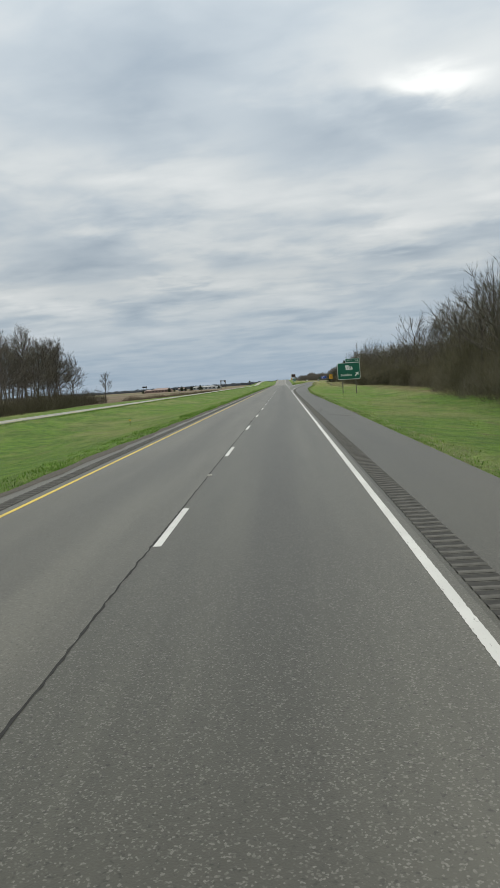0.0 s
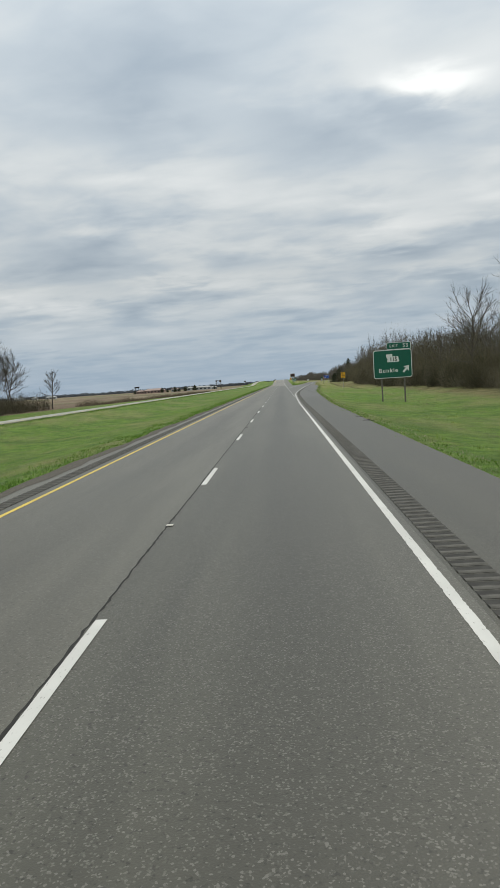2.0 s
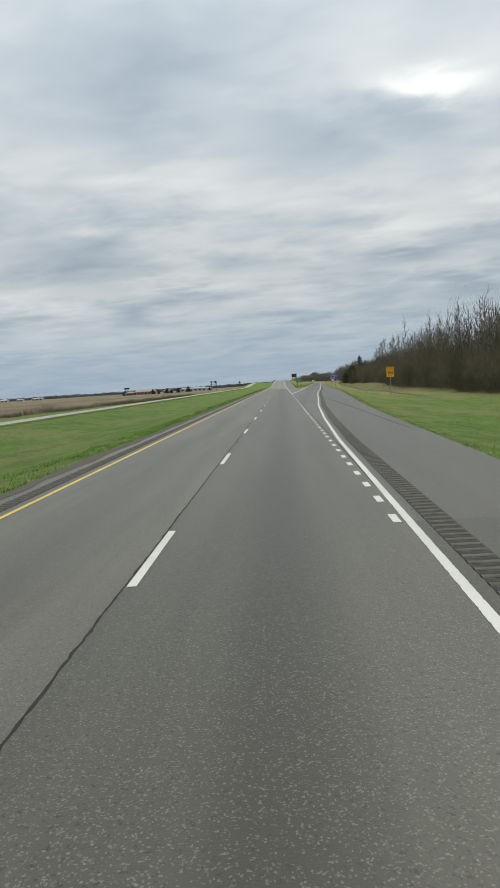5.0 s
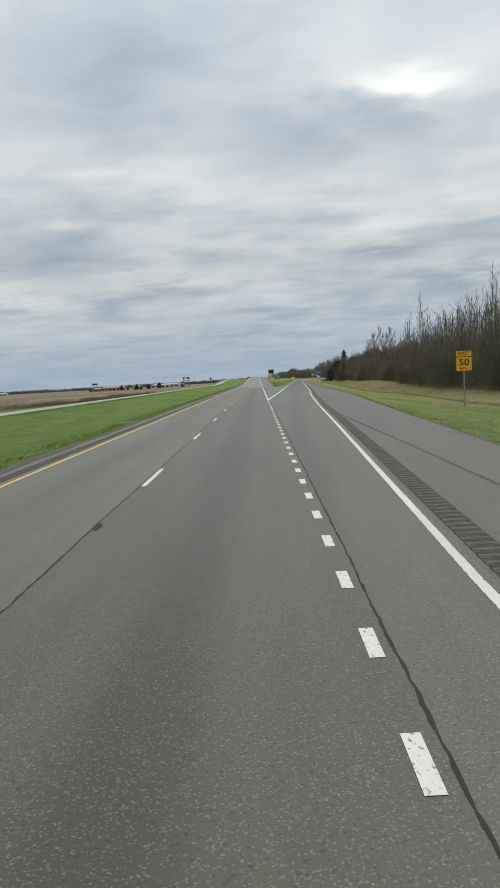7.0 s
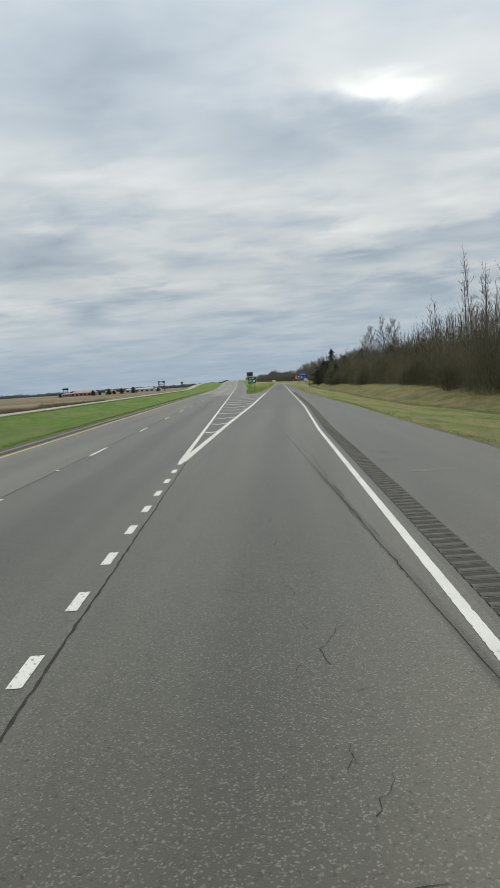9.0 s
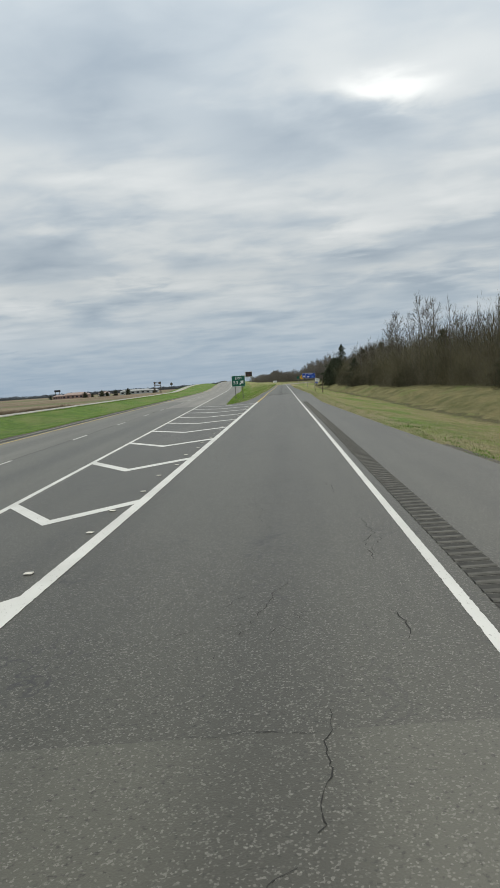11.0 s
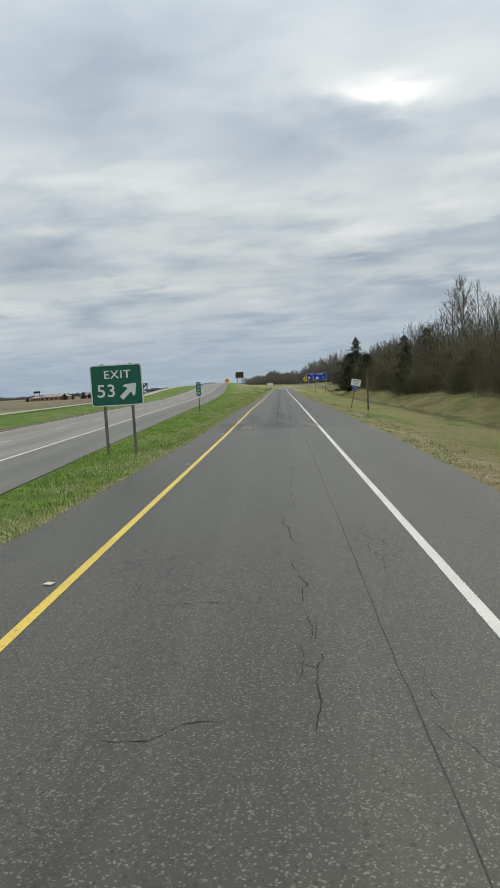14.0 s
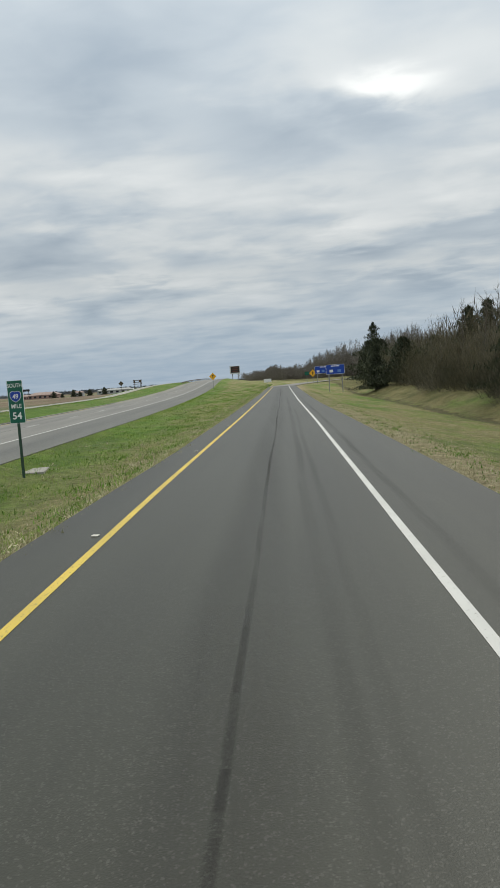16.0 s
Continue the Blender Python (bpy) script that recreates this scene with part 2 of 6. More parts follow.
def grass_ground():
    """Turf and fields; UV are metres right of the pavement and left of the ramp."""
    m = Mat("mown_grass", (0.1, 0.17, 0.04), 0.95)
    p = m.coords("Object")
    x, y, z = split(m, p)
    right, left, _ = split(m, m.coords("UV"))
    green = m.mix(m.noise(p, 1.3, 6, 0.65), (0.085, 0.185, 0.010), (0.180, 0.335, 0.028))
    broad = m.noise(m.coords("Object", (0.11, 0.045, 0.1)), 1.0, 5, 0.6, 0.42, 0.62)
    straw = m.mix(m.noise(p, 2.4, 6, 0.7), (0.235, 0.198, 0.082), (0.450, 0.375, 0.200))
    col = m.mix(m.op("MULTIPLY", broad, 0.50), green, straw)
    lush = m.noise(m.coords("Object", (0.30, 0.16, 0.1)), 1.0, 5, 0.65, 0.46, 0.62)
    col = m.mix(m.op("MULTIPLY", lush, 0.60), col, (0.070, 0.150, 0.011))
    pale = m.noise(m.coords("Object", (0.35, 0.12, 0.1)), 1.3, 5, 0.65, 0.56, 0.66)
    col = m.mix(m.op("MULTIPLY", pale, 0.34), col, (0.32, 0.28, 0.10))
    bare = m.noise(m.coords("Object", (0.55, 0.16, 0.1)), 1.0, 6, 0.7, 0.60, 0.68)
    col = m.mix(m.op("MULTIPLY", bare, 0.55), col, (0.20, 0.145, 0.075))
    rank = m.op("MULTIPLY", m.remap(y, 130.0, 230.0), m.remap(x, -3.0, -6.0))
    col = m.mix(m.op("MULTIPLY", rank, 0.40), col, (0.075, 0.155, 0.012))
    # dormant turf along the ramp
    ramp_side = m.op("MULTIPLY", m.remap(y, 185.0, 290.0), m.remap(x, 9.0, 12.0))
    worn = m.noise(m.coords("Object", (0.17, 0.065, 0.1)), 1.0, 5, 0.65, 0.38, 0.56)
    col = m.mix(m.op("MULTIPLY", m.op("MULTIPLY", ramp_side, worn), 0.88), col, straw)
    lime = m.noise(m.coords("Object", (0.9, 0.45, 0.1)), 1.0, 5, 0.65, 0.50, 0.64)
    col = m.mix(m.op("MULTIPLY", lime, 0.34), col, (0.230, 0.325, 0.050))
    # dead grass creeping out of the pavement's edges
    ragged = m.op("MULTIPLY", m.noise(m.coords("Object", (0.9, 0.30, 0.1)), 1.0, 6, 0.7, 0.25, 0.75), 2.6)
    dead = m.mix(m.noise(p, 3.2, 6, 0.7), (0.280, 0.232, 0.125), (0.560, 0.475, 0.300))
    near = m.remap(m.op("SUBTRACT", right, ragged), -0.6, 0.5, 1.0, 0.0)
    near = m.op("MULTIPLY", near, m.op("MULTIPLY", m.remap(y, 300.0, 340.0), m.remap(right, -0.3, 0.0)))
    fringe = m.remap(m.op("SUBTRACT", left, m.op("MULTIPLY", ragged, 0.42)), -0.6, 0.4, 1.0, 0.0)
    fringe = m.op("MULTIPLY", fringe, m.op("MULTIPLY", m.remap(y, 371.0, 384.0), m.remap(left, -0.4, -0.1)))
    col = m.mix(m.op("MULTIPLY", m.op("MAXIMUM", near, fringe), 0.9), col, dead)
    # olive winter growth on the far bank of the ditch
    bank = m.remap(m.op("SUBTRACT", m.op("ADD", right, m.op("MULTIPLY", ragged, 0.8)), m.remap(y, 215.0, 325.0, 6.0, 0.0)), 9.6, 13.0)
    olive = m.mix(m.noise(m.coords("Object", (0.5, 0.25, 0.5)), 1.0, 6, 0.7), (0.125, 0.128, 0.034), (0.270, 0.232, 0.098))
    col = m.mix(m.op("MULTIPLY", bank, m.noise(m.coords("Object", (0.16, 0.07, 0.1)), 1.0, 4, 0.6, 0.25, 0.50)), col, olive)
    col = m.mix(m.op("MULTIPLY", m.noise(p, 9.0, 5, 0.75, 0.42, 0.66), 0.40), col, (0.045, 0.070, 0.014))
    col = m.mix(m.op("MULTIPLY", m.noise(m.coords("Object", (1.0, 0.7, 1.0)), 3.1, 6, 0.75, 0.54, 0.70), 0.40), col, (0.040, 0.066, 0.012))
    # rank growth along the bottom of the ditch, its shading painted into the colour
    growth_shade = m.remap(m.op("ABSOLUTE", m.op("SUBTRACT", right, m.op("ADD", 9.8, m.op("MULTIPLY", ragged, 0.5)))), 0.15, 0.9, 1.0, 0.0)
    col = m.mix(m.op("MULTIPLY", m.op("MULTIPLY", growth_shade, m.remap(y, 225.0, 260.0)), 0.75), col, (0.070, 0.062, 0.022))
    # ploughed field and stubble beyond the far carriageway
    field = m.remap(x, -52.0, -58.0)
    earth = m.mix(m.noise(m.coords("Object", (0.02, 0.006, 0.1)), 1.0, 5, 0.6), (0.155, 0.110, 0.072), (0.235, 0.190, 0.120))
    meadow = m.noise(m.coords("Object", (0.004, 0.010, 0.1)), 1.0, 2, 0.5, 0.52, 0.60)
    earth = m.mix(m.op("MULTIPLY", meadow, 0.7), earth, (0.10, 0.14, 0.045))
    col = m.mix(field, col, earth)
    m.colour(col)
    m.bump(m.noise(p, 3.0, 8, 0.75), 0.8, 0.16)
    return m.m


def island(name, cols, rough=0.9, patches=False):
    """Foliage, twigs and blades, each one of a slightly different colour."""
    m = Mat(name, cols[0], rough)
    g = m.n("ShaderNodeNewGeometry")
    ramp = m.n("ShaderNodeValToRGB")
    e = ramp.color_ramp.elements
    e[0].color, e[-1].color = (*cols[0], 1), (*cols[-1], 1)
    for i, c in enumerate(cols[1:-1], 1):
        e.new(i / (len(cols) - 1)).color = (*c, 1)
    m.put(ramp.inputs[0], g.outputs["Random Per Island"])
    col = ramp.outputs[0]
    if patches:
        stand = m.noise(m.coords("Object", (0.24, 0.24, 0.20)), 1.0, 3, 0.5, 0.36, 0.62)
        col = m.mix(stand, m.mix(1.0, col, (0.62, 0.62, 0.56), "MULTIPLY"), m.mix(1.0, col, (1.38, 1.34, 1.30), "MULTIPLY"))
    m.colour(col)
    return m.m


def bark(name, a, b):
    m = Mat(name, a, 0.95)
    p = m.coords("Object", (1, 1, 0.25))
    oi = m.n("ShaderNodeObjectInfo")
    col = m.mix(m.noise(p, 7.0, 5, 0.6), a, b)
    m.colour(m.mix(m.op("MULTIPLY", oi.outputs["Random"], 0.45), col, tuple(c * 1.5 for c in b)))
    m.bump(m.noise(p, 20.0, 4, 0.6), 0.6, 0.03)
    return m.m


ASPHALT = asphalt("worn_asphalt", (0.069, 0.069, 0.055), 0.0, bands=0.50, grit=1.2)
ASPHALT_PALE = asphalt("pale_worn_asphalt", (0.098, 0.096, 0.078), 0.0, bands=0.36, grit=1.1)
# pale tone carries the distant road's grazing sheen; the cross road is simply pale
ASPHALT_PALE_SHEEN = asphalt("pale_sheen_asphalt", (0.170, 0.162, 0.140), 0.1, bands=0.25, grit=0.6)
ASPHALT_SIDE = asphalt("side_asphalt", (0.050, 0.050, 0.0405), 0.1, bands=0.0, grit=1.0)
ASPHALT_SHOULDER = asphalt("shoulder_asphalt", (0.034, 0.0345, 0.0235), 0.25, bands=0.0, grit=0.8)
ASPHALT_OLD = asphalt("cracked_asphalt", (0.047, 0.047, 0.0375), 0.40, bands=0.16, grit=1.5)
ASPHALT_NEW = asphalt("fresh_asphalt", (0.0335, 0.0355, 0.0260), 0.0, bands=0.10, grit=0.45)
CONCRETE = asphalt("pale_concrete", (0.300, 0.298, 0.262), 0.2, bands=0.08, grit=0.2)
# two asphalt tones paint the shade in rumble grooves and the light on ridges
SHADED_GROOVE = plain("shaded_groove_asphalt", (0.034, 0.034, 0.031), 0.9, 0, 0.3)
LIT_RIDGE = plain("lit_ridge_asphalt", (0.095, 0.094, 0.085), 0.9, 0, 0.2)
SEAM = plain("tar_seam", (0.014, 0.014, 0.013), 0.8, 0, 0.3)
FAINT_SEAM = plain("worn_joint", (0.052, 0.052, 0.051), 0.9, 0, 0.25)
WHITE_LINE = paint("white_road_paint", (0.64, 0.65, 0.63), (0.13, 0.128, 0.12), 0.6, 0.60, 0.68)
WORN_WHITE = paint("worn_white_paint", (0.66, 0.67, 0.65), (0.11, 0.108, 0.10), 0.8, 0.55, 0.62)
YELLOW_LINE = paint("yellow_road_paint", (0.70, 0.53, 0.085), (0.15, 0.13, 0.08), 0.55)
SOIL = plain("gravelly_soil", (0.082, 0.074, 0.060), 0.95, 0, 0.4, 16.0)
GRASS = grass_ground()


BLADE = island("grass_blade", [(0.140, 0.250, 0.022), (0.210, 0.350, 0.040), (0.27, 0.410, 0.070), (0.40, 0.40, 0.16)], 0.8)
BLADE_LUSH = island("lush_grass_blade", [(0.085, 0.175, 0.016), (0.135, 0.260, 0.026), (0.185, 0.330, 0.042)], 0.8)
BLADE_DRY = island("dry_grass_blade", [(0.32, 0.31, 0.16), (0.48, 0.44, 0.28), (0.58, 0.53, 0.36), (0.40, 0.37, 0.22)], 0.8)
TWIG = island("thicket_twig", [(0.098, 0.090, 0.055), (0.130, 0.119, 0.075), (0.160, 0.145, 0.095), (0.114, 0.112, 0.064)], 0.95, True)
PALE_TWIG = island("pale_twig", [(0.125, 0.115, 0.086), (0.155, 0.143, 0.109), (0.190, 0.175, 0.138)], 0.95, True)
RED_TWIG = island("reddish_twig", [(0.105, 0.075, 0.055), (0.145, 0.105, 0.076), (0.120, 0.100, 0.062)], 0.95)
DARK_BUSH = island("dark_olive_twig", [(0.040, 0.040, 0.022), (0.062, 0.060, 0.034), (0.085, 0.080, 0.048)], 0.95)
# darker colours put woodland shade into the inner brush; copse brush is dark itself
INNER_TWIG = island("dark_shaded_twig", [(0.070, 0.060, 0.040), (0.100, 0.086, 0.056), (0.085, 0.080, 0.048)], 0.95)
# bluish greys put distance haze into the colour of the horizon woods
HAZE_WOOD = island("haze_tinted_wood", [(0.080, 0.092, 0.108), (0.095, 0.108, 0.124), (0.110, 0.122, 0.136)], 0.95)
BARK = bark("grey_bark", (0.070, 0.060, 0.050), (0.130, 0.115, 0.098))
LIMB = island("bare_branch", [(0.085, 0.076, 0.060), (0.130, 0.116, 0.094), (0.185, 0.167, 0.138)], 0.95)
CEDAR = island("cedar_needles", [(0.022, 0.030, 0.017), (0.042, 0.054, 0.028), (0.070, 0.080, 0.042)], 0.9)
FAR_WOOD = island("distant_wood", [(0.135, 0.124, 0.106), (0.155, 0.143, 0.124), (0.175, 0.161, 0.140)], 0.95)
GREY_POST = plain("weathered_grey_post", (0.165, 0.155, 0.135), 0.7, 0.2, 0.25)
SIGN_GREEN = plain("green_sign_sheeting", (0.003, 0.108, 0.070), 0.42, 0, 0.06, 3.0)
SIGN_BLUE = plain("blue_sign_sheeting", (0.006, 0.055, 0.40), 0.42, 0, 0.06, 3.0)
SIGN_WHITE = plain("white_sign_sheeting", (0.74, 0.76, 0.76), 0.42, 0, 0.05, 3.0)
SIGN_YELLOW = plain("yellow_sign_sheeting", (0.80, 0.42, 0.015), 0.42, 0, 0.06, 3.0)
SIGN_BLACK = plain("black_sign_face", (0.018, 0.015, 0.015), 0.45, 0, 0.1, 3.0)
SIGN_RED = plain("dull_red_lettering", (0.11, 0.03, 0.02), 0.5)
SIGN_MAROON = plain("weathered_dark_lettering", (0.050, 0.013, 0.010), 0.5)
FADED_BLUE = plain("faded_blue_lettering", (0.30, 0.36, 0.46), 0.5)
GREEN_POST = plain("dark_green_steel_post", (0.035, 0.075, 0.052), 0.6, 0.2, 0.25)
STEEL = plain("galvanised_steel", (0.34, 0.345, 0.34), 0.5, 0.7, 0.2)
RUST = plain("weathered_steel_post", (0.105, 0.085, 0.065), 0.75, 0.3, 0.3)
TIMBER = plain("weathered_timber", (0.150, 0.122, 0.084), 0.9, 0, 0.3)
# cladding and roof colours are paled to hold the haze of their distance
BRICK = plain("hazed_red_brown_cladding", (0.27, 0.185, 0.16), 0.85, 0, 0.2, 0.5)
ROOF = plain("hazed_brown_red_roof", (0.34, 0.26, 0.235), 0.8, 0, 0.15, 0.5)
WHITEWALL = plain("white_siding", (0.38, 0.395, 0.40), 0.7, 0, 0.1, 0.5)
GLASS_DARK = plain("dark_window_glass", (0.02, 0.025, 0.03), 0.1, 0, 0.1)
SILVER = plain("reflector_body", (0.62, 0.60, 0.54), 0.5, 0, 0.2)


# ---------------------------------------------------------------- helpers for things
def link(name, me, mats, parent=None, label=""):
    ob = new(name, me)
    for m in mats if isinstance(mats, (list, tuple)) else [mats]:
        if m.name not in me.materials:
            me.materials.append(m)
    if parent:
        ob.parent = parent
    if label:
        ob["label"] = label
    return ob


def part(name, bm, material, parent, label="", smooth=False):
    me = bpy.data.meshes.new(name)
    bm.to_mesh(me)
    bm.free()
    if smooth:
        me.polygons.foreach_set("use_smooth", [True] * len(me.polygons))
    return link(name, me, material, parent, label)


def thing(name, x, y, z, rz=0, label="", category="", group="", kind=""):
    ob = new(name)
    ob.matrix_world = pose(x, y, z, 0, 0, rz)
    return tagged(ob, label, category, group, kind)


def mesh_from(name, verts, faces, uvs=None):
    me = bpy.data.meshes.new(name)
    me.from_pydata([tuple(v) for v in verts], [], faces)
    if uvs is not None:
        lay = me.uv_layers.new(name="UVMap")
        idx = np.empty(len(me.loops), dtype=np.int32)
        me.loops.foreach_get("vertex_index", idx)
        lay.data.foreach_set("uv", np.asarray(uvs, dtype=np.float32)[idx].ravel())
    me.update()
    return me


def triangles(name, pts):
    """One mesh of loose triangles; pts is an n x 3 x 3 array."""
    pts = np.asarray(pts, dtype=np.float32)
    n = len(pts)
    me = bpy.data.meshes.new(name)
    me.vertices.add(n * 3)
    me.vertices.foreach_set("co", pts.ravel())
    me.loops.add(n * 3)
    me.loops.foreach_set("vertex_index", np.arange(n * 3, dtype=np.int32))
    me.polygons.add(n)
    me.polygons.foreach_set("loop_start", np.arange(0, n * 3, 3, dtype=np.int32))
    me.update(calc_edges=True)
    return me


def box(bm, x0, x1, y0, y1, z0, z1, bevel=0.0):
    r = bmesh.ops.create_cube(bm, size=1, matrix=Matrix.Translation(((x0 + x1) / 2, (y0 + y1) / 2, (z0 + z1) / 2)) @ Matrix.Diagonal((x1 - x0, y1 - y0, z1 - z0, 1)))
    if bevel:
        es = list({e for v in r["verts"] for e in v.link_edges})
        bmesh.ops.bevel(bm, geom=es, offset=bevel, segments=2, affect="EDGES", profile=0.5)
    return bm


def cyl(bm, x, y, z0, z1, r0, r1=None, seg=10):
    bmesh.ops.create_cone(bm, cap_ends=True, segments=seg, radius1=r0, radius2=r0 if r1 is None else r1, depth=z1 - z0, matrix=Matrix.Translation((x, y, (z0 + z1) / 2)))
    return bm


# ---------------------------------------------------------------- the plan: lines of the road
Y_DOT, Y_NOSE, Y_GRASS, Y_NEW = 150.0, 265.2, 371.0, 402.5
DASH0, DASH_STEP = 13.01, 12.192


def edge_right(y):
    """Centre of the white line along the right of the travelled way, then of the ramp."""
    return np.interp(y, [-200, 125, 138, 150, 165, 180, 200, 225, 250, 275, 300, 330, 360, 390, 420, 450, 480, 540, 660], [3.66, 3.66, 3.74, 3.86, 4.01, 4.38, 5.09, 6.37, 7.58, 8.97, 10.69, 12.42, 14.09, 15.79, 17.53, 19.22, 20.76, 24.2, 31.5])


def edge_left(y):
    """Centre of the line along the left of the ramp."""
    return np.interp(y, [265.2, 285, 310, 340, 370, 400, 430, 460, 500, 660], [3.70, 4.90, 6.56, 8.31, 10.06, 11.90, 13.59, 15.6, 18.1, 27.6])


def paved_right(y):
    return edge_right(y) + np.interp(y, [-200, 120, 165, 225, 265, 300, 325, 360, 395, 425, 470], [2.82, 2.75, 3.6, 4.0, 4.4, 3.7, 2.8, 1.95, 2.35, 2.1, 1.5])


def paved_gore(y):
    """Left edge of the ramp's pavement."""
    return edge_left(y) - np.interp(y, [371, 380, 402, 425, 437, 700], [2.9, 1.7, 1.22, 1.22, 0.95, 0.9])


def paved_main(y):
    """Right edge of the through road's shoulder past the gore."""
    return np.interp(y, [371, 400, 440, 465, 490, 600, 700, 900], [6.75, 6.85, 7.2, 7.85, 8.1, 7.9, 7.2, 6.8])


def ramp_level(y):
    return 0.0016 * np.clip(np.asarray(y, dtype=float) - 425.0, 0, 135.0)


def far_near_edge(y):
    return np.interp(y, [-200, 50, 350, 500, 900], [-25.5, -25.2, -22.5, -20.5, -20.0])


def crest(y):
    """Height of the through road, which climbs to a bridge."""
    return np.interp(y, [-200, 490, 520, 550, 592, 625, 650, 690, 742, 800, 850, 900, 960, 1060, 1200], [0, 0, 0.06, 0.25, 0.85, 1.60, 2.20, 2.85, 3.40, 3.80, 3.90, 3.75, 3.2, 1.8, 0.0])


def far_crest(y):
    """Height of the opposing carriageway, which climbs a little later."""
    return np.interp(y, [-200, 570, 604, 632, 660, 695, 730, 790, 850, 900, 960, 1060, 1200], [0, 0, 0.10, 0.75, 1.55, 2.30, 2.75, 3.30, 3.50, 3.40, 3.0, 1.7, 0.0])


def steps(a, b, d):
    ys = np.linspace(a, b, max(2, int(round((b - a) / d)) + 1))
    return np.sort(np.append(ys, 425.0)) if a < 424 and b > 426 else ys


def strip(name, ys, left, right, height, material, columns=4, lift=0.0, parent=None, label="", centre=None, skirt=0.0):
    """A ribbon of surface along the road; UV in metres across from centre and along."""
    ys = np.asarray(ys, dtype=float)
    f = lambda g: g(ys) if callable(g) else np.full(len(ys), float(g))
    xl, xr, zz = f(left), f(right), f(height) + lift
    mid = f(centre) if centre is not None else np.zeros(len(ys))
    w = np.linspace(0, 1, columns + 1)
    xs = xl[:, None] * (1 - w) + xr[:, None] * w
    verts = np.stack([xs, np.repeat(ys[:, None], columns + 1, 1), np.repeat(zz[:, None], columns + 1, 1)], -1).reshape(-1, 3)
    uv = np.stack([xs - mid[:, None], np.repeat(ys[:, None], columns + 1, 1)], -1).reshape(-1, 2)
    k = columns + 1
    faces = [(i * k + j, i * k + j + 1, (i + 1) * k + j + 1, (i + 1) * k + j) for i in range(len(ys) - 1) for j in range(columns)]
    if skirt:
        n = len(verts)
        rim = [i * k for i in range(len(ys))], [i * k + columns for i in range(len(ys))]
        extra = np.concatenate([verts[rim[0]], verts[rim[1]]]) - (0, 0, skirt)
        verts, uv = np.concatenate([verts, extra]), np.concatenate([uv, uv[rim[0]], uv[rim[1]]])
        m = len(ys)
        for i in range(m - 1):
            faces.append((rim[0][i + 1], n + i + 1, n + i, rim[0][i]))
            faces.append((rim[1][i], n + m + i, n + m + i + 1, rim[1][i + 1]))
    ob = link(name, mesh_from(name, verts, faces, uv), material, parent, label)
    return ob


# ---------------------------------------------------------------- ground
def field_level(y):
    return np.interp(y, [-200, 0, 200, 1000, 4800], [-1.0, -1.0, -1.1, -3.8, -4.5])


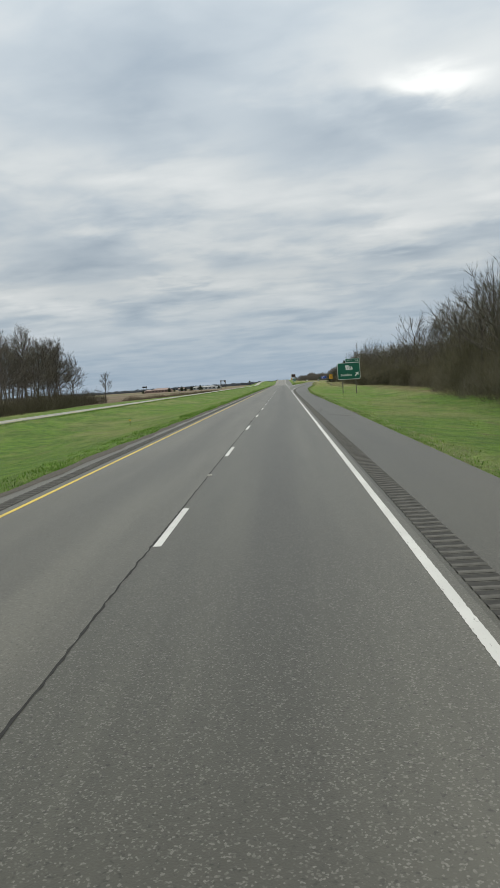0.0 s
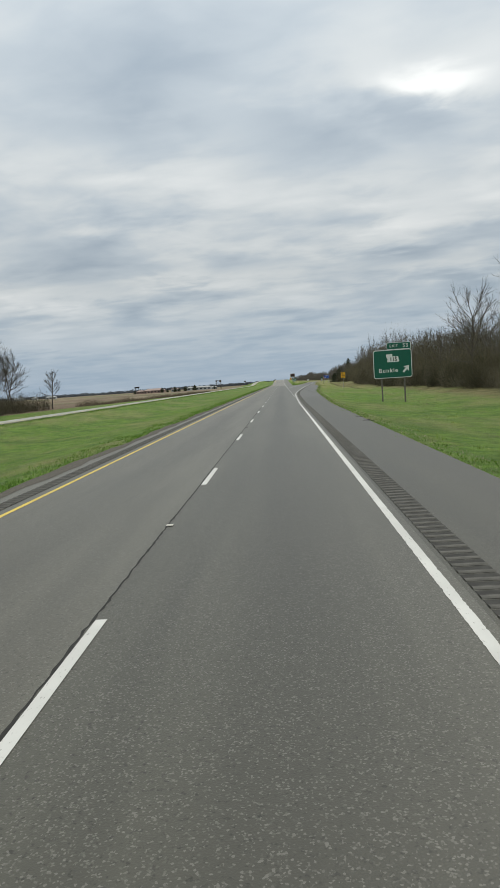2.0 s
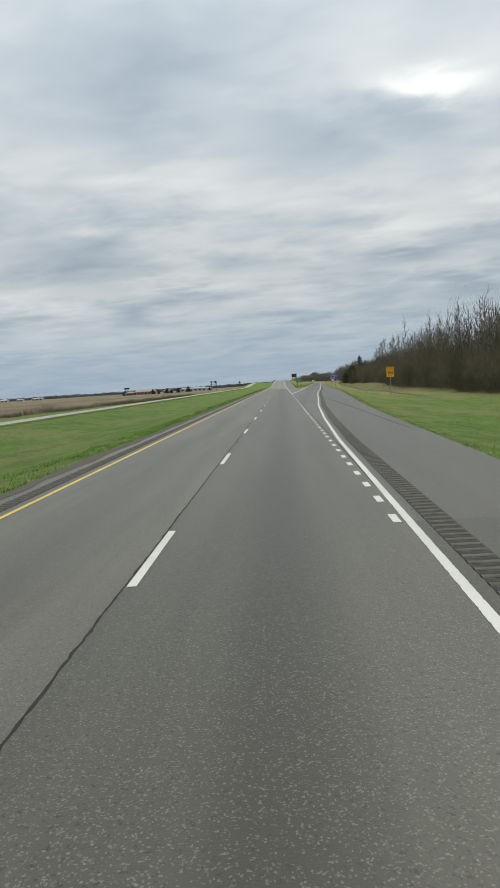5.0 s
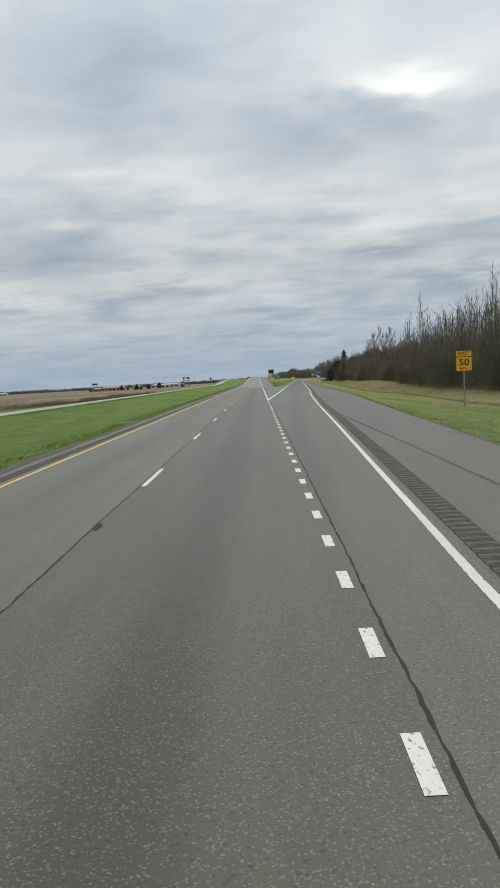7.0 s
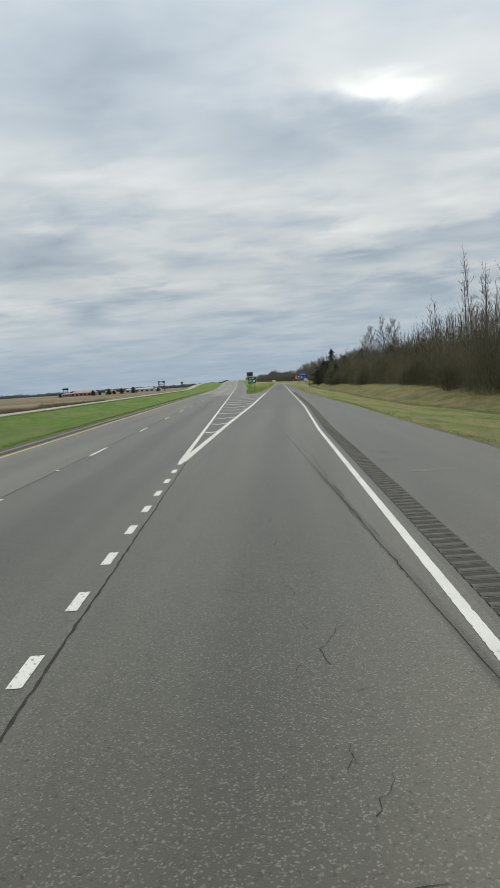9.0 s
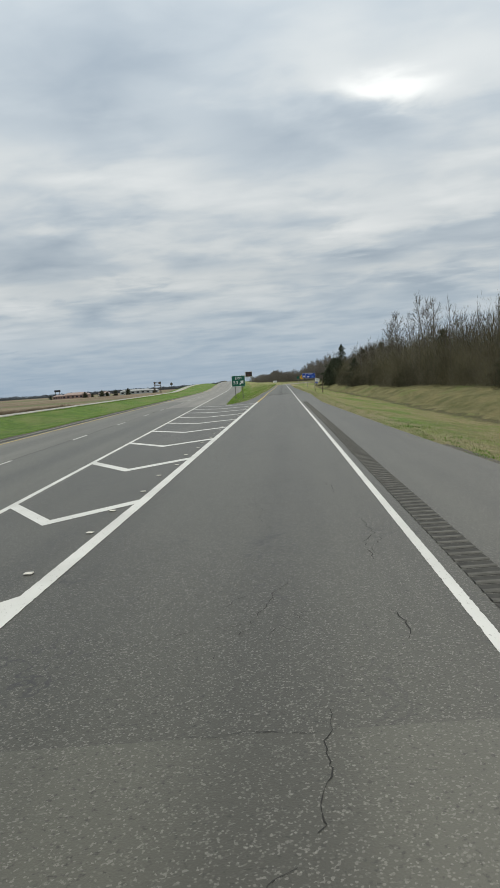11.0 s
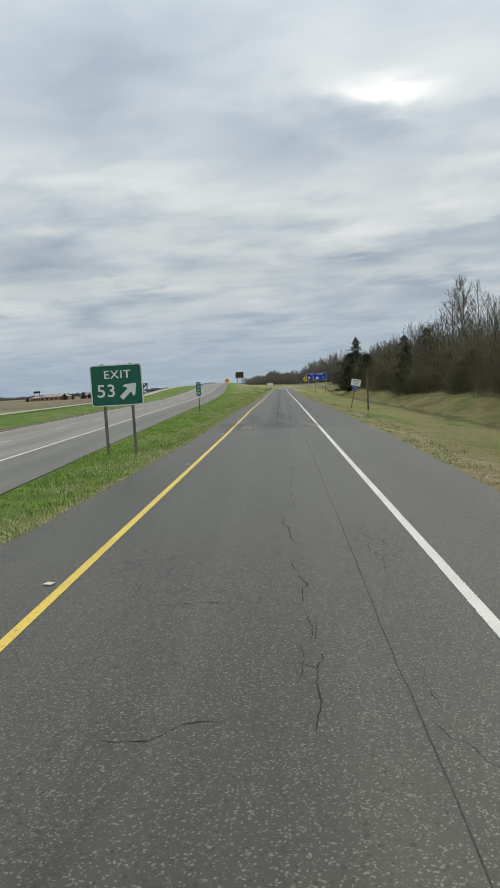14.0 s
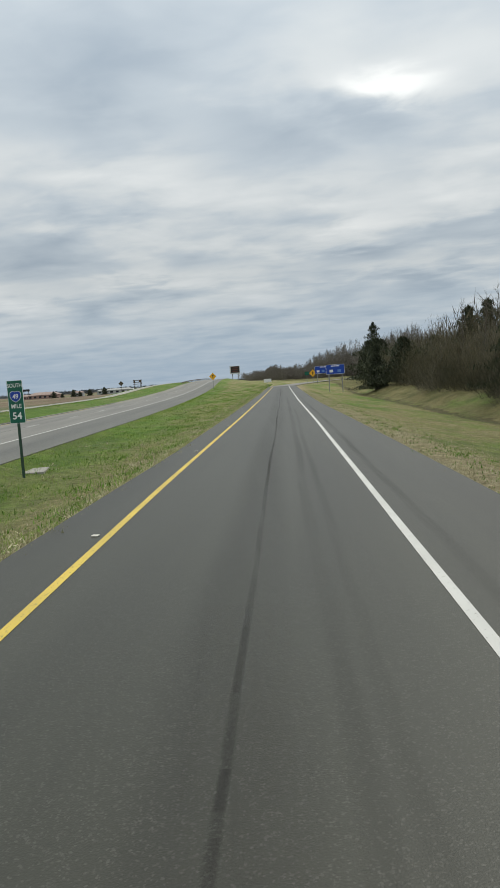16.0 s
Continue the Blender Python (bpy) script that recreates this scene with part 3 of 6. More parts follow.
def ground_row(y):
    """Breakpoints across the country at y: a list of (x, z)."""
    zm, zo, xo, zf = float(crest(y)), float(far_crest(y)), float(far_near_edge(y)), float(field_level(y))
    pr = float(paved_right(min(y, 660)))
    rl = float(ramp_level(y))
    ro = xo - 3.5
    slope = max(1.0, (zo - 0.1 - zf) * 4)
    row = [(-4600, zf - 1), (-1800, zf), (-700, zf), (-300, zf), (-150, zf), (-90, zf), (-70, zf), (-58, zf), (-52, zf + 0.05)]
    row += [(ro - slope - 3, zf + 0.1), (ro - slope * 0.5 - 1, (zf + zo) / 2), (ro - 1.0, zo - 0.08), (ro + 0.2, zo - 0.1), (xo - 0.2, zo - 0.1)]
    dip = 1.05
    for s in np.linspace(0, 1, 13):
        x = xo + (-4.9 - xo) * s
        row.append((x, zo * (1 - s) + zm * s - 0.03 - dip * math.sin(math.pi * s) ** 1.3 - (0.05 if s in (0, 1) else 0)))
    row += [(-4.7, zm - 0.1), (0, zm - 0.1)]
    if y < Y_GRASS:
        row += [(3.0, -0.1)] + [(3.0 + (pr - 3.3) * s, -0.1) for s in (0.15, 0.3, 0.4, 0.5, 0.6, 0.7, 0.8, 0.9, 1.0)]
    else:
        gg, pm = float(paved_gore(y)), float(paved_main(y))
        row += [(pm - 0.25, zm - 0.1), (pm, zm - 0.03)]
        sag = float(np.interp(y, [371, 390, 405, 430, 452, 480, 540, 600], [0, 0.02, 0.10, 0.38, 0.34, 0.22, 0.10, 0.0]))
        for s in (0.12, 0.28, 0.43, 0.58, 0.73, 0.88):
            x = pm + (gg - pm) * s
            lump = 0.10 * noise.noise((x * 0.45, y * 0.16, 8.1)) + 0.05 * noise.noise((x * 1.3, y * 0.5, 2.1))
            row.append((x, (zm - 0.03) * (1 - s) + (rl - 0.03) * s - sag * math.sin(math.pi * s) ** 0.8 + lump * min(1, (y - Y_GRASS) / 12) * math.sin(math.pi * s)))
        row += [(gg + 0.02, rl - 0.03), (gg + 0.25, rl - 0.1)]
    row.append((pr - 0.25, rl - 0.1))
    # the ditch runs out before the cross road
    f = float(np.interp(y, [545, 585], [1, 0]))
    g = float(np.interp(y, [250, 345], [0, 1]))
    shallow = lambda d: float(np.interp(d, [0, 0.8, 2.5, 5, 9.5, 12, 17, 24, 34, 60], [-0.04, -0.10, -0.32, -0.60, -0.95, -0.95, -0.65, -0.35, 0.0, 0.5]))
    for d, z in ((0, -0.04), (0.8, -0.10), (2.5, -0.42), (5, -0.92), (7.5, -1.30), (9.5, -1.55), (10.8, -1.62), (12.0, -1.30), (14.0, -0.45), (17, 0.05), (24, 0.2), (34, 0.4), (60, 0.6), (120, 0.6), (300, 0.6), (900, 0.4), (4600, -1)):
        z = z * g + (1 - g) * (shallow(d) if d < 61 else z)
        w = (0.12 * noise.noise((d * 0.2, y * 0.03, 3.3)) + 0.10 * noise.noise((d * 0.35, y * 0.11, 6.3))) * min(1, d / 4) * f
        row.append((pr + d, max(z, z * f - 0.06) + w + rl * (1 - 0.4 * min(1, d / 12))))
    return row


def ground():
    ys = np.concatenate([np.arange(-80, -10, 10), np.arange(-10, 520, 3.0), np.arange(520, 900, 8.0), np.arange(900, 1400, 40.0), [1500, 1700, 2000, 2500, 3200, 4800]])
    # a row just each side of where the grass of the gore begins
    ys = np.sort(np.concatenate([ys, [Y_GRASS - 0.02, Y_GRASS]]))
    rows = [ground_row(float(y)) for y in ys]
    k = min(len(r) for r in rows)
    assert all(len(r) == k for r in rows), {len(r) for r in rows}
    verts = [(x, y, z) for y, r in zip(ys, rows) for x, z in r]
    faces = [(i * k + j, i * k + j + 1, (i + 1) * k + j + 1, (i + 1) * k + j) for i in range(len(ys) - 1) for j in range(k - 1)]
    beside = [(x - float(paved_right(min(y, 660))), float(paved_gore(max(y, Y_GRASS))) - x) for x, y, z in verts]
    me = mesh_from("ground", verts, faces, beside)
    me.polygons.foreach_set("use_smooth", [True] * len(me.polygons))
    return tagged(link("ground", me, GRASS), "green and straw coloured mown roadside grass and tan fields", "ground", kind="structure")


ground()

# ---------------------------------------------------------------- roads
road = tagged(strip("road", steps(-60, 400, 5), -4.9, -0.02, crest, ASPHALT_PALE, 5, skirt=0.12), "grey worn asphalt two-lane carriageway with longitudinal joint", "road", kind="structure")
strip("left_lane", steps(400, 1250, 5), -4.9, -0.02, crest, ASPHALT_PALE_SHEEN, 5, parent=road, skirt=0.12)
strip("right_lane", steps(-60, Y_GRASS, 5), -0.02, 3.84, crest, ASPHALT, 4, parent=road, skirt=0.12)
strip("right_lane", steps(Y_GRASS, 1250, 5), -0.02, 3.84, crest, ASPHALT_PALE_SHEEN, 4, parent=road, skirt=0.12)
strip("shoulder", steps(-60, Y_DOT, 4), 3.84, paved_right, 0.0, ASPHALT_SHOULDER, 3, parent=road, skirt=0.12)
strip("exit_lane", steps(Y_DOT, 300, 4), 3.84, lambda y: edge_right(y) + 0.16, 0.0, ASPHALT, 6, parent=road, centre=lambda y: edge_right(y) - 3.66, skirt=0.12)
strip("shoulder", steps(Y_DOT, 300, 4), lambda y: edge_right(y) + 0.16, paved_right, 0.0, ASPHALT_SIDE, 4, parent=road, centre=lambda y: edge_right(y) - 3.66, skirt=0.12)
strip("exit_lane", steps(300, Y_GRASS, 4), 3.84, paved_right, 0.0, ASPHALT_OLD, 8, parent=road, centre=lambda y: edge_right(y) - 3.66, skirt=0.12)
strip("shoulder", steps(Y_GRASS, 1250, 5), 3.84, paved_main, crest, ASPHALT_PALE, 3, parent=road, skirt=0.12)
ramp = tagged(strip("ramp", steps(Y_GRASS, Y_NEW, 3), paved_gore, paved_right, 0.0, ASPHALT_OLD, 6, centre=lambda y: edge_right(y) - 4.0, skirt=0.12), "cracked grey asphalt exit ramp changing to darker new asphalt", "road", kind="structure")
strip("resurfaced_ramp", steps(Y_NEW, 580, 4), paved_gore, paved_right, ramp_level, ASPHALT_NEW, 6, parent=ramp, centre=lambda y: edge_right(y) - 4.0, skirt=0.12)
far_road = tagged(strip("far_road", steps(-60, 1250, 6), lambda y: far_near_edge(y) - 3.3, far_near_edge, far_crest, CONCRETE, 5, skirt=0.12), "pale concrete opposing carriageway beyond the grass median", "road", kind="structure")


# ---------------------------------------------------------------- markings
def line(name, ys, centre, width, material, parent, lift=0.004, height=0.0):
    c = centre if callable(centre) else (lambda y: np.full(np.shape(y), float(centre)))
    return strip(name, ys, lambda y: c(y) - width / 2, lambda y: c(y) + width / 2, height, material, 1, lift, parent)


line("yellow_edge_line", steps(-60, 1200, 5), -3.66, 0.115, YELLOW_LINE, road, height=crest)
def worn_line(name, ys, centre, width, material, parent, seed, lift=0.004):
    """A painted line whose edges have crumbled."""
    r = np.random.RandomState(seed)
    bite = lambda: np.abs(r.normal(0, 0.003, len(ys))) + 0.008 * (r.uniform(0, 1, len(ys)) > 0.88)
    a, b = centre(ys) - width / 2 + bite(), centre(ys) + width / 2 - bite()
    return strip(name, ys, lambda q: a, lambda q: b, ramp_level, material, 1, lift, parent)


worn_line("white_edge_line", np.arange(-20, 402.5, 0.05), edge_right, 0.135, WHITE_LINE, road, 1)
line("white_edge_line", steps(402.5, 574, 3), edge_right, 0.125, WHITE_LINE, ramp, height=ramp_level)
line("white_edge_line", steps(Y_NOSE, 1200, 5), 3.66, 0.15, WHITE_LINE, road, height=crest)
worn_line("white_edge_line", np.arange(Y_NOSE, 373.5, 0.05), edge_left, 0.23, WHITE_LINE, road, 2, 0.006)
line("yellow_edge_line", steps(373.5, 572, 3), edge_left, 0.13, YELLOW_LINE, ramp, height=ramp_level)
line("white_edge_line", steps(-60, 1200, 8), lambda y: far_near_edge(y) - 3.0, 0.12, WHITE_LINE, far_road, height=far_crest)
line("yellow_edge_line", steps(-60, 1200, 8), lambda y: far_near_edge(y) - 0.4, 0.15, YELLOW_LINE, far_road, height=far_crest)

dash_me = mesh_from("lane_dash", [(-0.06, 0, 0), (0.06, 0, 0), (0.06, 1.5, 0), (0.06, 3.05, 0), (-0.06, 3.05, 0), (-0.06, 1.5, 0)], [(0, 1, 2, 5), (5, 2, 3, 4)])
for i in range(-5, 62):
    y = DASH0 + i * DASH_STEP
    d = link("lane_dash", dash_me, WHITE_LINE, road)
    z0, z1 = float(crest(y)), float(crest(y + 3.05))
    d.matrix_local = pose(0.07, y, z0 + 0.006, math.degrees(math.atan2(z1 - z0, 3.05)), 0, 0)
dot_me = mesh_from("lane_dot", [(-0.065, 0, 0), (0.065, 0, 0), (0.065, 0.66, 0), (-0.065, 0.66, 0)], [(0, 1, 2, 3)])
for i in range(63):
    d = link("lane_dot", dot_me, WORN_WHITE, road)
    d.matrix_local = pose(3.67, 149.95 + i * 1.848, 0.005)

# joint between the lanes and along the exit lane
def seam(name, ys, centre, width, parent, seed, height=0.0, material=None):
    rnd = np.random.RandomState(seed)
    wob = np.convolve(rnd.normal(0, 0.022, len(ys) + 14), np.ones(15) / 15, "valid") + rnd.normal(0, 0.005, len(ys))
    c = (centre(ys) if callable(centre) else np.full(len(ys), centre)) + wob
    w = width * rnd.uniform(0.35, 1.0, len(ys))
    table = dict(zip(np.round(ys, 4), zip(c - w / 2, c + w / 2)))
    return strip(name, ys, lambda q: np.array([table[v][0] for v in np.round(q, 4)]), lambda q: np.array([table[v][1] for v in np.round(q, 4)]), height, material or SEAM, 1, 0.003, parent)


seam("lane_joint", np.arange(-60, 700, 0.13), -0.02, 0.042, road, 3, crest)
seam("lane_joint", np.arange(Y_DOT, Y_NOSE, 0.13), 3.84, 0.040, road, 4)


def crack_lines(name, parent, runs, seed, wander=0.40):
    """Wandering broken cracks; runs are (x, y, heading in degrees from ahead, length, width)."""
    r = np.random.RandomState(seed)
    verts, faces = [], []
    for x, y, head, length, width in runs:
        p, h, gone, a = np.array([x, y]), radians(head), 0.0, 0.0
        last, off = None, 0
        while gone < length:
            st = r.uniform(0.03, 0.11)
            a = 0.30 * a + r.normal(0, wander)
            q = p + st * np.array([math.sin(h + a), math.cos(h + a)])
            w = width * r.uniform(0.2, 1.4) * min(1.0, (length - gone) / length * 3 + 0.2)
            nrm = np.array([math.cos(h), -math.sin(h)]) * w / 2
            n = len(verts)
            nrm = nrm * 0.7
            verts += [(*(q - nrm), 0.0035), (*(q + nrm), 0.0035)]
            off = off - 1 if off > 0 else (r.randint(2, 6) if r.uniform() < 0.06 else 0)
            if last is not None and not off:
                faces.append((last, last + 1, n + 1, n))
            last = n
            p, gone = q, gone + st
    ob = link(name, mesh_from(name, verts, faces), SEAM, parent)
    ob["kind"] = "stuff"
    return ob


def broken_patch(runs, x, y, wide, long, count):
    for _ in range(count):
        runs.append((x + rc.gauss(0, wide), y + rc.gauss(0, long), rc.choice((5, 8, 85, 40, -35)) + rc.gauss(0, 12), rc.uniform(0.10, 0.45), rc.uniform(0.005, 0.010)))


runs = []
rc = random.Random(77)
for y0 in np.arange(300, 403, 2.7):
    c = float(edge_right(y0))
    for off in (-3.3, -2.0, -0.95, -0.6):
        if rc.random() < 0.45:
            runs.append((c + off + rc.gauss(0, 0.10), y0 + rc.uniform(-2, 2), 3.3 + rc.gauss(0, 3), rc.uniform(0.8, 3.5), rc.uniform(0.008, 0.016)))
    if rc.random() < 0.5:
        runs.append((c - 3.6 + rc.uniform(0, 1.4), y0 + rc.uniform(-1, 1), 88 + rc.gauss(0, 5), rc.uniform(0.5, 2.2), rc.uniform(0.007, 0.015)))
    if rc.random() < 0.6:
        broken_patch(runs, c + rc.choice((-2.3, -2.0, -1.0)), y0, 0.3, 0.9, 7)
for x, y0, h, ln in ((10.13, 339.8, 8, 1.2), (10.24, 341.9, 88, 1.1), (11.67, 345.5, 88, 0.5), (12.06, 340.2, 3, 4.2), (12.6, 398.8, 6, 1.3), (13.0, 400.3, 88, 1.8), (13.8, 398.9, 4, 1.4), (15.24, 398.7, 3, 1.2), (12.9, 398.0, 80, 2.0)):
    runs.append((x, y0, h, ln, 0.018))
runs.append((10.9, 402.45, 89.5, 7.3, 0.022))
crack_lines("pavement_cracks", ramp, [q for q in runs if q[1] > 374], 4)
crack_lines("pavement_cracks", road, [q for q in runs if q[1] <= 374], 5)
runs = []
for y0 in np.arange(244, 300, 1.9):
    runs.append((6.03 + rc.gauss(0, 0.12), y0, rc.gauss(2, 10), rc.uniform(0.3, 1.4), 0.010))
    broken_patch(runs, rc.choice((5.9, 6.1, 7.4)), y0, 0.25, 0.6, 4)
for y0 in np.arange(20, 300, 6.0):
    broken_patch(runs, -0.02, y0 + 3, 0.06, 0.7, 3)
crack_lines("pavement_cracks", road, runs, 6)
# joint of the older shoulder, opened up along the exit lane
seam("shoulder_joint", np.arange(186, 274, 0.35), 7.38, 0.014, road, 8)
for x, y0, h, ln in ((7.3, 193, 0, 9.0), (7.36, 252, 0, 17.0)):
    crack_lines("shoulder_crack", road, [(x, y0, h, ln, 0.022), (x + 0.05, y0 + 2, h, ln * 0.4, 0.014)], int(y0), 0.12)


# worn joint in the right wheel path of the older ramp pavement
wheel_joint = lambda y: np.interp(y, [340, 344.3, 375.4, 388.3, 402.3], [12.06, 12.24, 13.95, 14.75, 15.6])
seam("wheel_joint", np.arange(338, 371, 0.4), wheel_joint, 0.014, road, 9, material=FAINT_SEAM)
seam("wheel_joint", np.arange(371.2, 402.3, 0.4), wheel_joint, 0.014, ramp, 10, material=FAINT_SEAM)
crack_lines("wheel_cracks", ramp, [(float(wheel_joint(y0)) - 0.72, y0, 3.6, 2.3, 0.020) for y0 in np.arange(373, 399, 2.6)], 14, 0.22)
crack_lines("wheel_cracks", road, [(float(wheel_joint(y0)) - 0.72, y0, 3.4, 1.6, 0.012) for y0 in np.arange(332, 370, 3.4)], 15, 0.22)


def stain_material(name, colour, strength):
    """Marks on the pavement that fade out to their edges."""
    m = Mat(name, colour, 0.85)
    u, v, _ = split(m, m.coords("UV"))
    edge = m.op("MULTIPLY", m.op("MULTIPLY", u, m.op("SUBTRACT", 1.0, u)), m.op("MULTIPLY", v, m.op("SUBTRACT", 1.0, v)))
    soft = m.remap(edge, 0.0, 0.062)
    cover = m.op("MULTIPLY", m.op("MULTIPLY", soft, strength), m.noise(m.coords("Object", (1.6, 0.5, 1)), 1.0, 6, 0.6, 0.15, 0.75))
    m.b.inputs["Alpha"].default_value = 1.0
    m.put(m.b.inputs["Alpha"], cover)
    return m.m


DARK_STAIN = stain_material("oil_stain", (0.034, 0.034, 0.034), 0.16)
PALE_STAIN = stain_material("pale_scuff", (0.27, 0.265, 0.245), 0.75)


def stain(x, y, w, length, material, parent, shear=0.0, name="stain"):
    verts, uv, faces = [], [], []
    for i in range(7):
        for j in range(2):
            verts.append((x + (j - 0.5) * w + shear * i / 6, y + length * i / 6, 0.006))
            uv.append((j, i / 6))
    faces = [(2 * i, 2 * i + 1, 2 * i + 3, 2 * i + 2) for i in range(6)]
    ob = link(name, mesh_from(name, verts, faces, uv), material, parent)
    ob["kind"] = "stuff"


def streak(name, ys, centre, width, strength, parent, colour=(0.022, 0.022, 0.021)):
    """A long soft-edged mark along the road."""
    m = Mat(name, colour, 0.8)
    u, v, _ = split(m, m.coords("UV"))
    soft = m.remap(m.op("MULTIPLY", u, m.op("SUBTRACT", 1.0, u)), 0.0, 0.25)
    patchy = m.noise(m.coords("Object", (2.0, 0.07, 1)), 1.0, 5, 0.6, 0.15, 0.75)
    ends = m.op("MULTIPLY", m.remap(v, 0.0, 0.04), m.remap(v, 0.80, 1.0, 1.0, 0.0))
    m.put(m.b.inputs["Alpha"], m.op("MULTIPLY", m.op("MULTIPLY", soft, ends), m.op("MULTIPLY", patchy, strength)))
    r = np.random.RandomState(len(ys))
    c = centre(ys) + np.convolve(r.normal(0, 0.05, len(ys) + 6), np.ones(7) / 7, "valid")
    verts, uv = [], []
    for i, y in enumerate(ys):
        for t in (0, 0.5, 1):
            verts.append((c[i] + (t - 0.5) * width, y, float(ramp_level(y)) + 0.0045))
            uv.append((t, i / (len(ys) - 1)))
    faces = [(3 * i + j, 3 * i + j + 1, 3 * i + j + 4, 3 * i + j + 3) for i in range(len(ys) - 1) for j in (0, 1)]
    ob = link(name, mesh_from(name, verts, faces, uv), m.m, parent)
    ob["kind"] = "stuff"


ramp_mid = lambda y: (edge_left(y) + edge_right(y)) / 2
streak("joint_streak", np.arange(404, 570, 1.5), lambda y: ramp_mid(y) + 0.15, 0.10, 0.40, ramp)
streak("oil_streak", np.arange(403.2, 560, 1.4), lambda y: ramp_mid(y) + 0.05, 1.2, 0.12, ramp)
streak("tyre_streak", np.arange(404.1, 500, 1.3), lambda y: ramp_mid(y) + 0.95, 0.26, 0.15, ramp)
streak("tyre_streak", np.arange(406.1, 470, 1.2), lambda y: ramp_mid(y) + 1.25, 0.20, 0.12, ramp)
streak("tyre_streak", np.arange(408.1, 520, 1.1), lambda y: edge_right(y) + 0.42, 0.24, 0.18, ramp)
streak("joint_shade", np.arange(166, 270, 1.3), lambda y: 7.38 + 0 * y, 0.17, 0.42, road)
stain(12.35, 405.8, 1.1, 4.2, DARK_STAIN, ramp, 0.2)
stain(12.45, 406.6, 0.9, 3.0, DARK_STAIN, ramp, 0.2)
for x, y0, w, ln in ((14.6, 402.6, 2.6, 6.5), (11.9, 404.6, 1.5, 6.0), (13.5, 405, 1.0, 16), (15.6, 405, 1.0, 17)):
    stain(x, y0, w, ln, DARK_STAIN, ramp)
for x, y0, w, ln in ((12.9, 402.7, 1.0, 4.5), (16.4, 402.7, 1.2, 4.0)):
    stain(x, y0, w, ln, PALE_STAIN, ramp)
for x, y0, w, ln in ((5.2, 46.3, 1.9, 0.35), (5.7, 44.4, 1.3, 0.35), (9.9, 260, 1.2, 0.4)):
    stain(x, y0, w, ln, PALE_STAIN, road)
for x, y0, w, ln, sh in ((4.36, 49.5, 0.22, 7.5, 0.5), (9.4, 262, 0.9, 1.0, 0.0), (9.7, 264, 0.7, 0.8, 0.0)):
    stain(x, y0, w, ln, DARK_STAIN, road, sh)
# chevrons of the gore
def chevron(y, reach, w):
    a, b = 3.72, float(edge_left(y + reach)) - 0.10
    m = a + (b - a) * 0.48
    bm = bmesh.new()
    low = [bm.verts.new(v) for v in ((a, y + reach * 1.15 - w / 2, 0.005), (m, y - w / 2, 0.005), (b, y + reach * 0.9 - w / 2, 0.005))]
    top = [bm.verts.new((v.co.x, v.co.y + w, v.co.z)) for v in low]
    for j in (0, 1):
        bm.faces.new((low[j], low[j + 1], top[j + 1], top[j]))
    part("gore_chevron", bm, WHITE_LINE, road)


for i in range(8):
    chevron(315.4 + 7.35 * i, 2.3, 0.62)
for i in range(6):
    y = 277.0 + 6.2 * i
    chevron(y, 0.5 + 0.28 * i, 0.5)


def rumble(name, ya, yb, centre, width, parent, pitch=0.30):
    """Milled grooves: a lip and a hollow every foot, each hollow coloured dark for its shade."""
    verts, faces, kinds = [], [], []
    for y in np.arange(ya, yb, pitch):
        c = float(centre(y)) if callable(centre) else centre
        k = (float(centre(y + 1)) - c) if callable(centre) else 0.0
        zc = float(crest(y)) if y > 480 else 0.0
        n = len(verts)
        for dy, dz in ((0, 0.004), (0.03, 0.016), (0.09, 0.016), (0.12, 0.005), (0.27, 0.003)):
            for s in (-0.5, 0.5):
                verts.append((c + s * width + k * dy, y + dy, zc + dz))
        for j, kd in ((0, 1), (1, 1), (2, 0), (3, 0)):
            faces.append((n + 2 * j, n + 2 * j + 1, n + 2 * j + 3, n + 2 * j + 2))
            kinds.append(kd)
    me = mesh_from(name, verts, faces)
    ob = link(name, me, [SHADED_GROOVE, LIT_RIDGE], parent)
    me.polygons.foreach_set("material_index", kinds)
    ob["kind"] = "stuff"
    return ob


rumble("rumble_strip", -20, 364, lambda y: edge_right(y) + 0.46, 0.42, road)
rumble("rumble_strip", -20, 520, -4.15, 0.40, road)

# ---------------------------------------------------------------- woods
def land(x, y):
    row = ground_row(float(y))
    return float(np.interp(x, [p[0] for p in row], [p[1] for p in row]))


def limb_mesh(name, segs, sides, tips=()):
    """Tapered prisms from (p, q, r0, r1), and thin twigs from (root, reach)."""
    verts, faces = [], []
    for p, q, r0, r1 in segs:
        d = (q - p).normalized()
        u = d.orthogonal().normalized()
        v = d.cross(u)
        n = len(verts)
        k = sides
        for c, r in ((p, r0), (q, r1)):
            for i in range(k):
                a = 2 * math.pi * i / k
                verts.append(c + (u * math.cos(a) + v * math.sin(a)) * r)
        for i in range(k):
            j = (i + 1) % k
            faces.append((n + i, n + j, n + k + j, n + k + i))
    for i, (p, d) in enumerate(tips):
        w = d.orthogonal().normalized() * 0.009
        if i % 2:
            w = w.cross(d.normalized())
        n = len(verts)
        verts += [p - w, p + w, p + d]
        faces.append((n, n + 1, n + 2))
    return mesh_from(name, verts, faces)


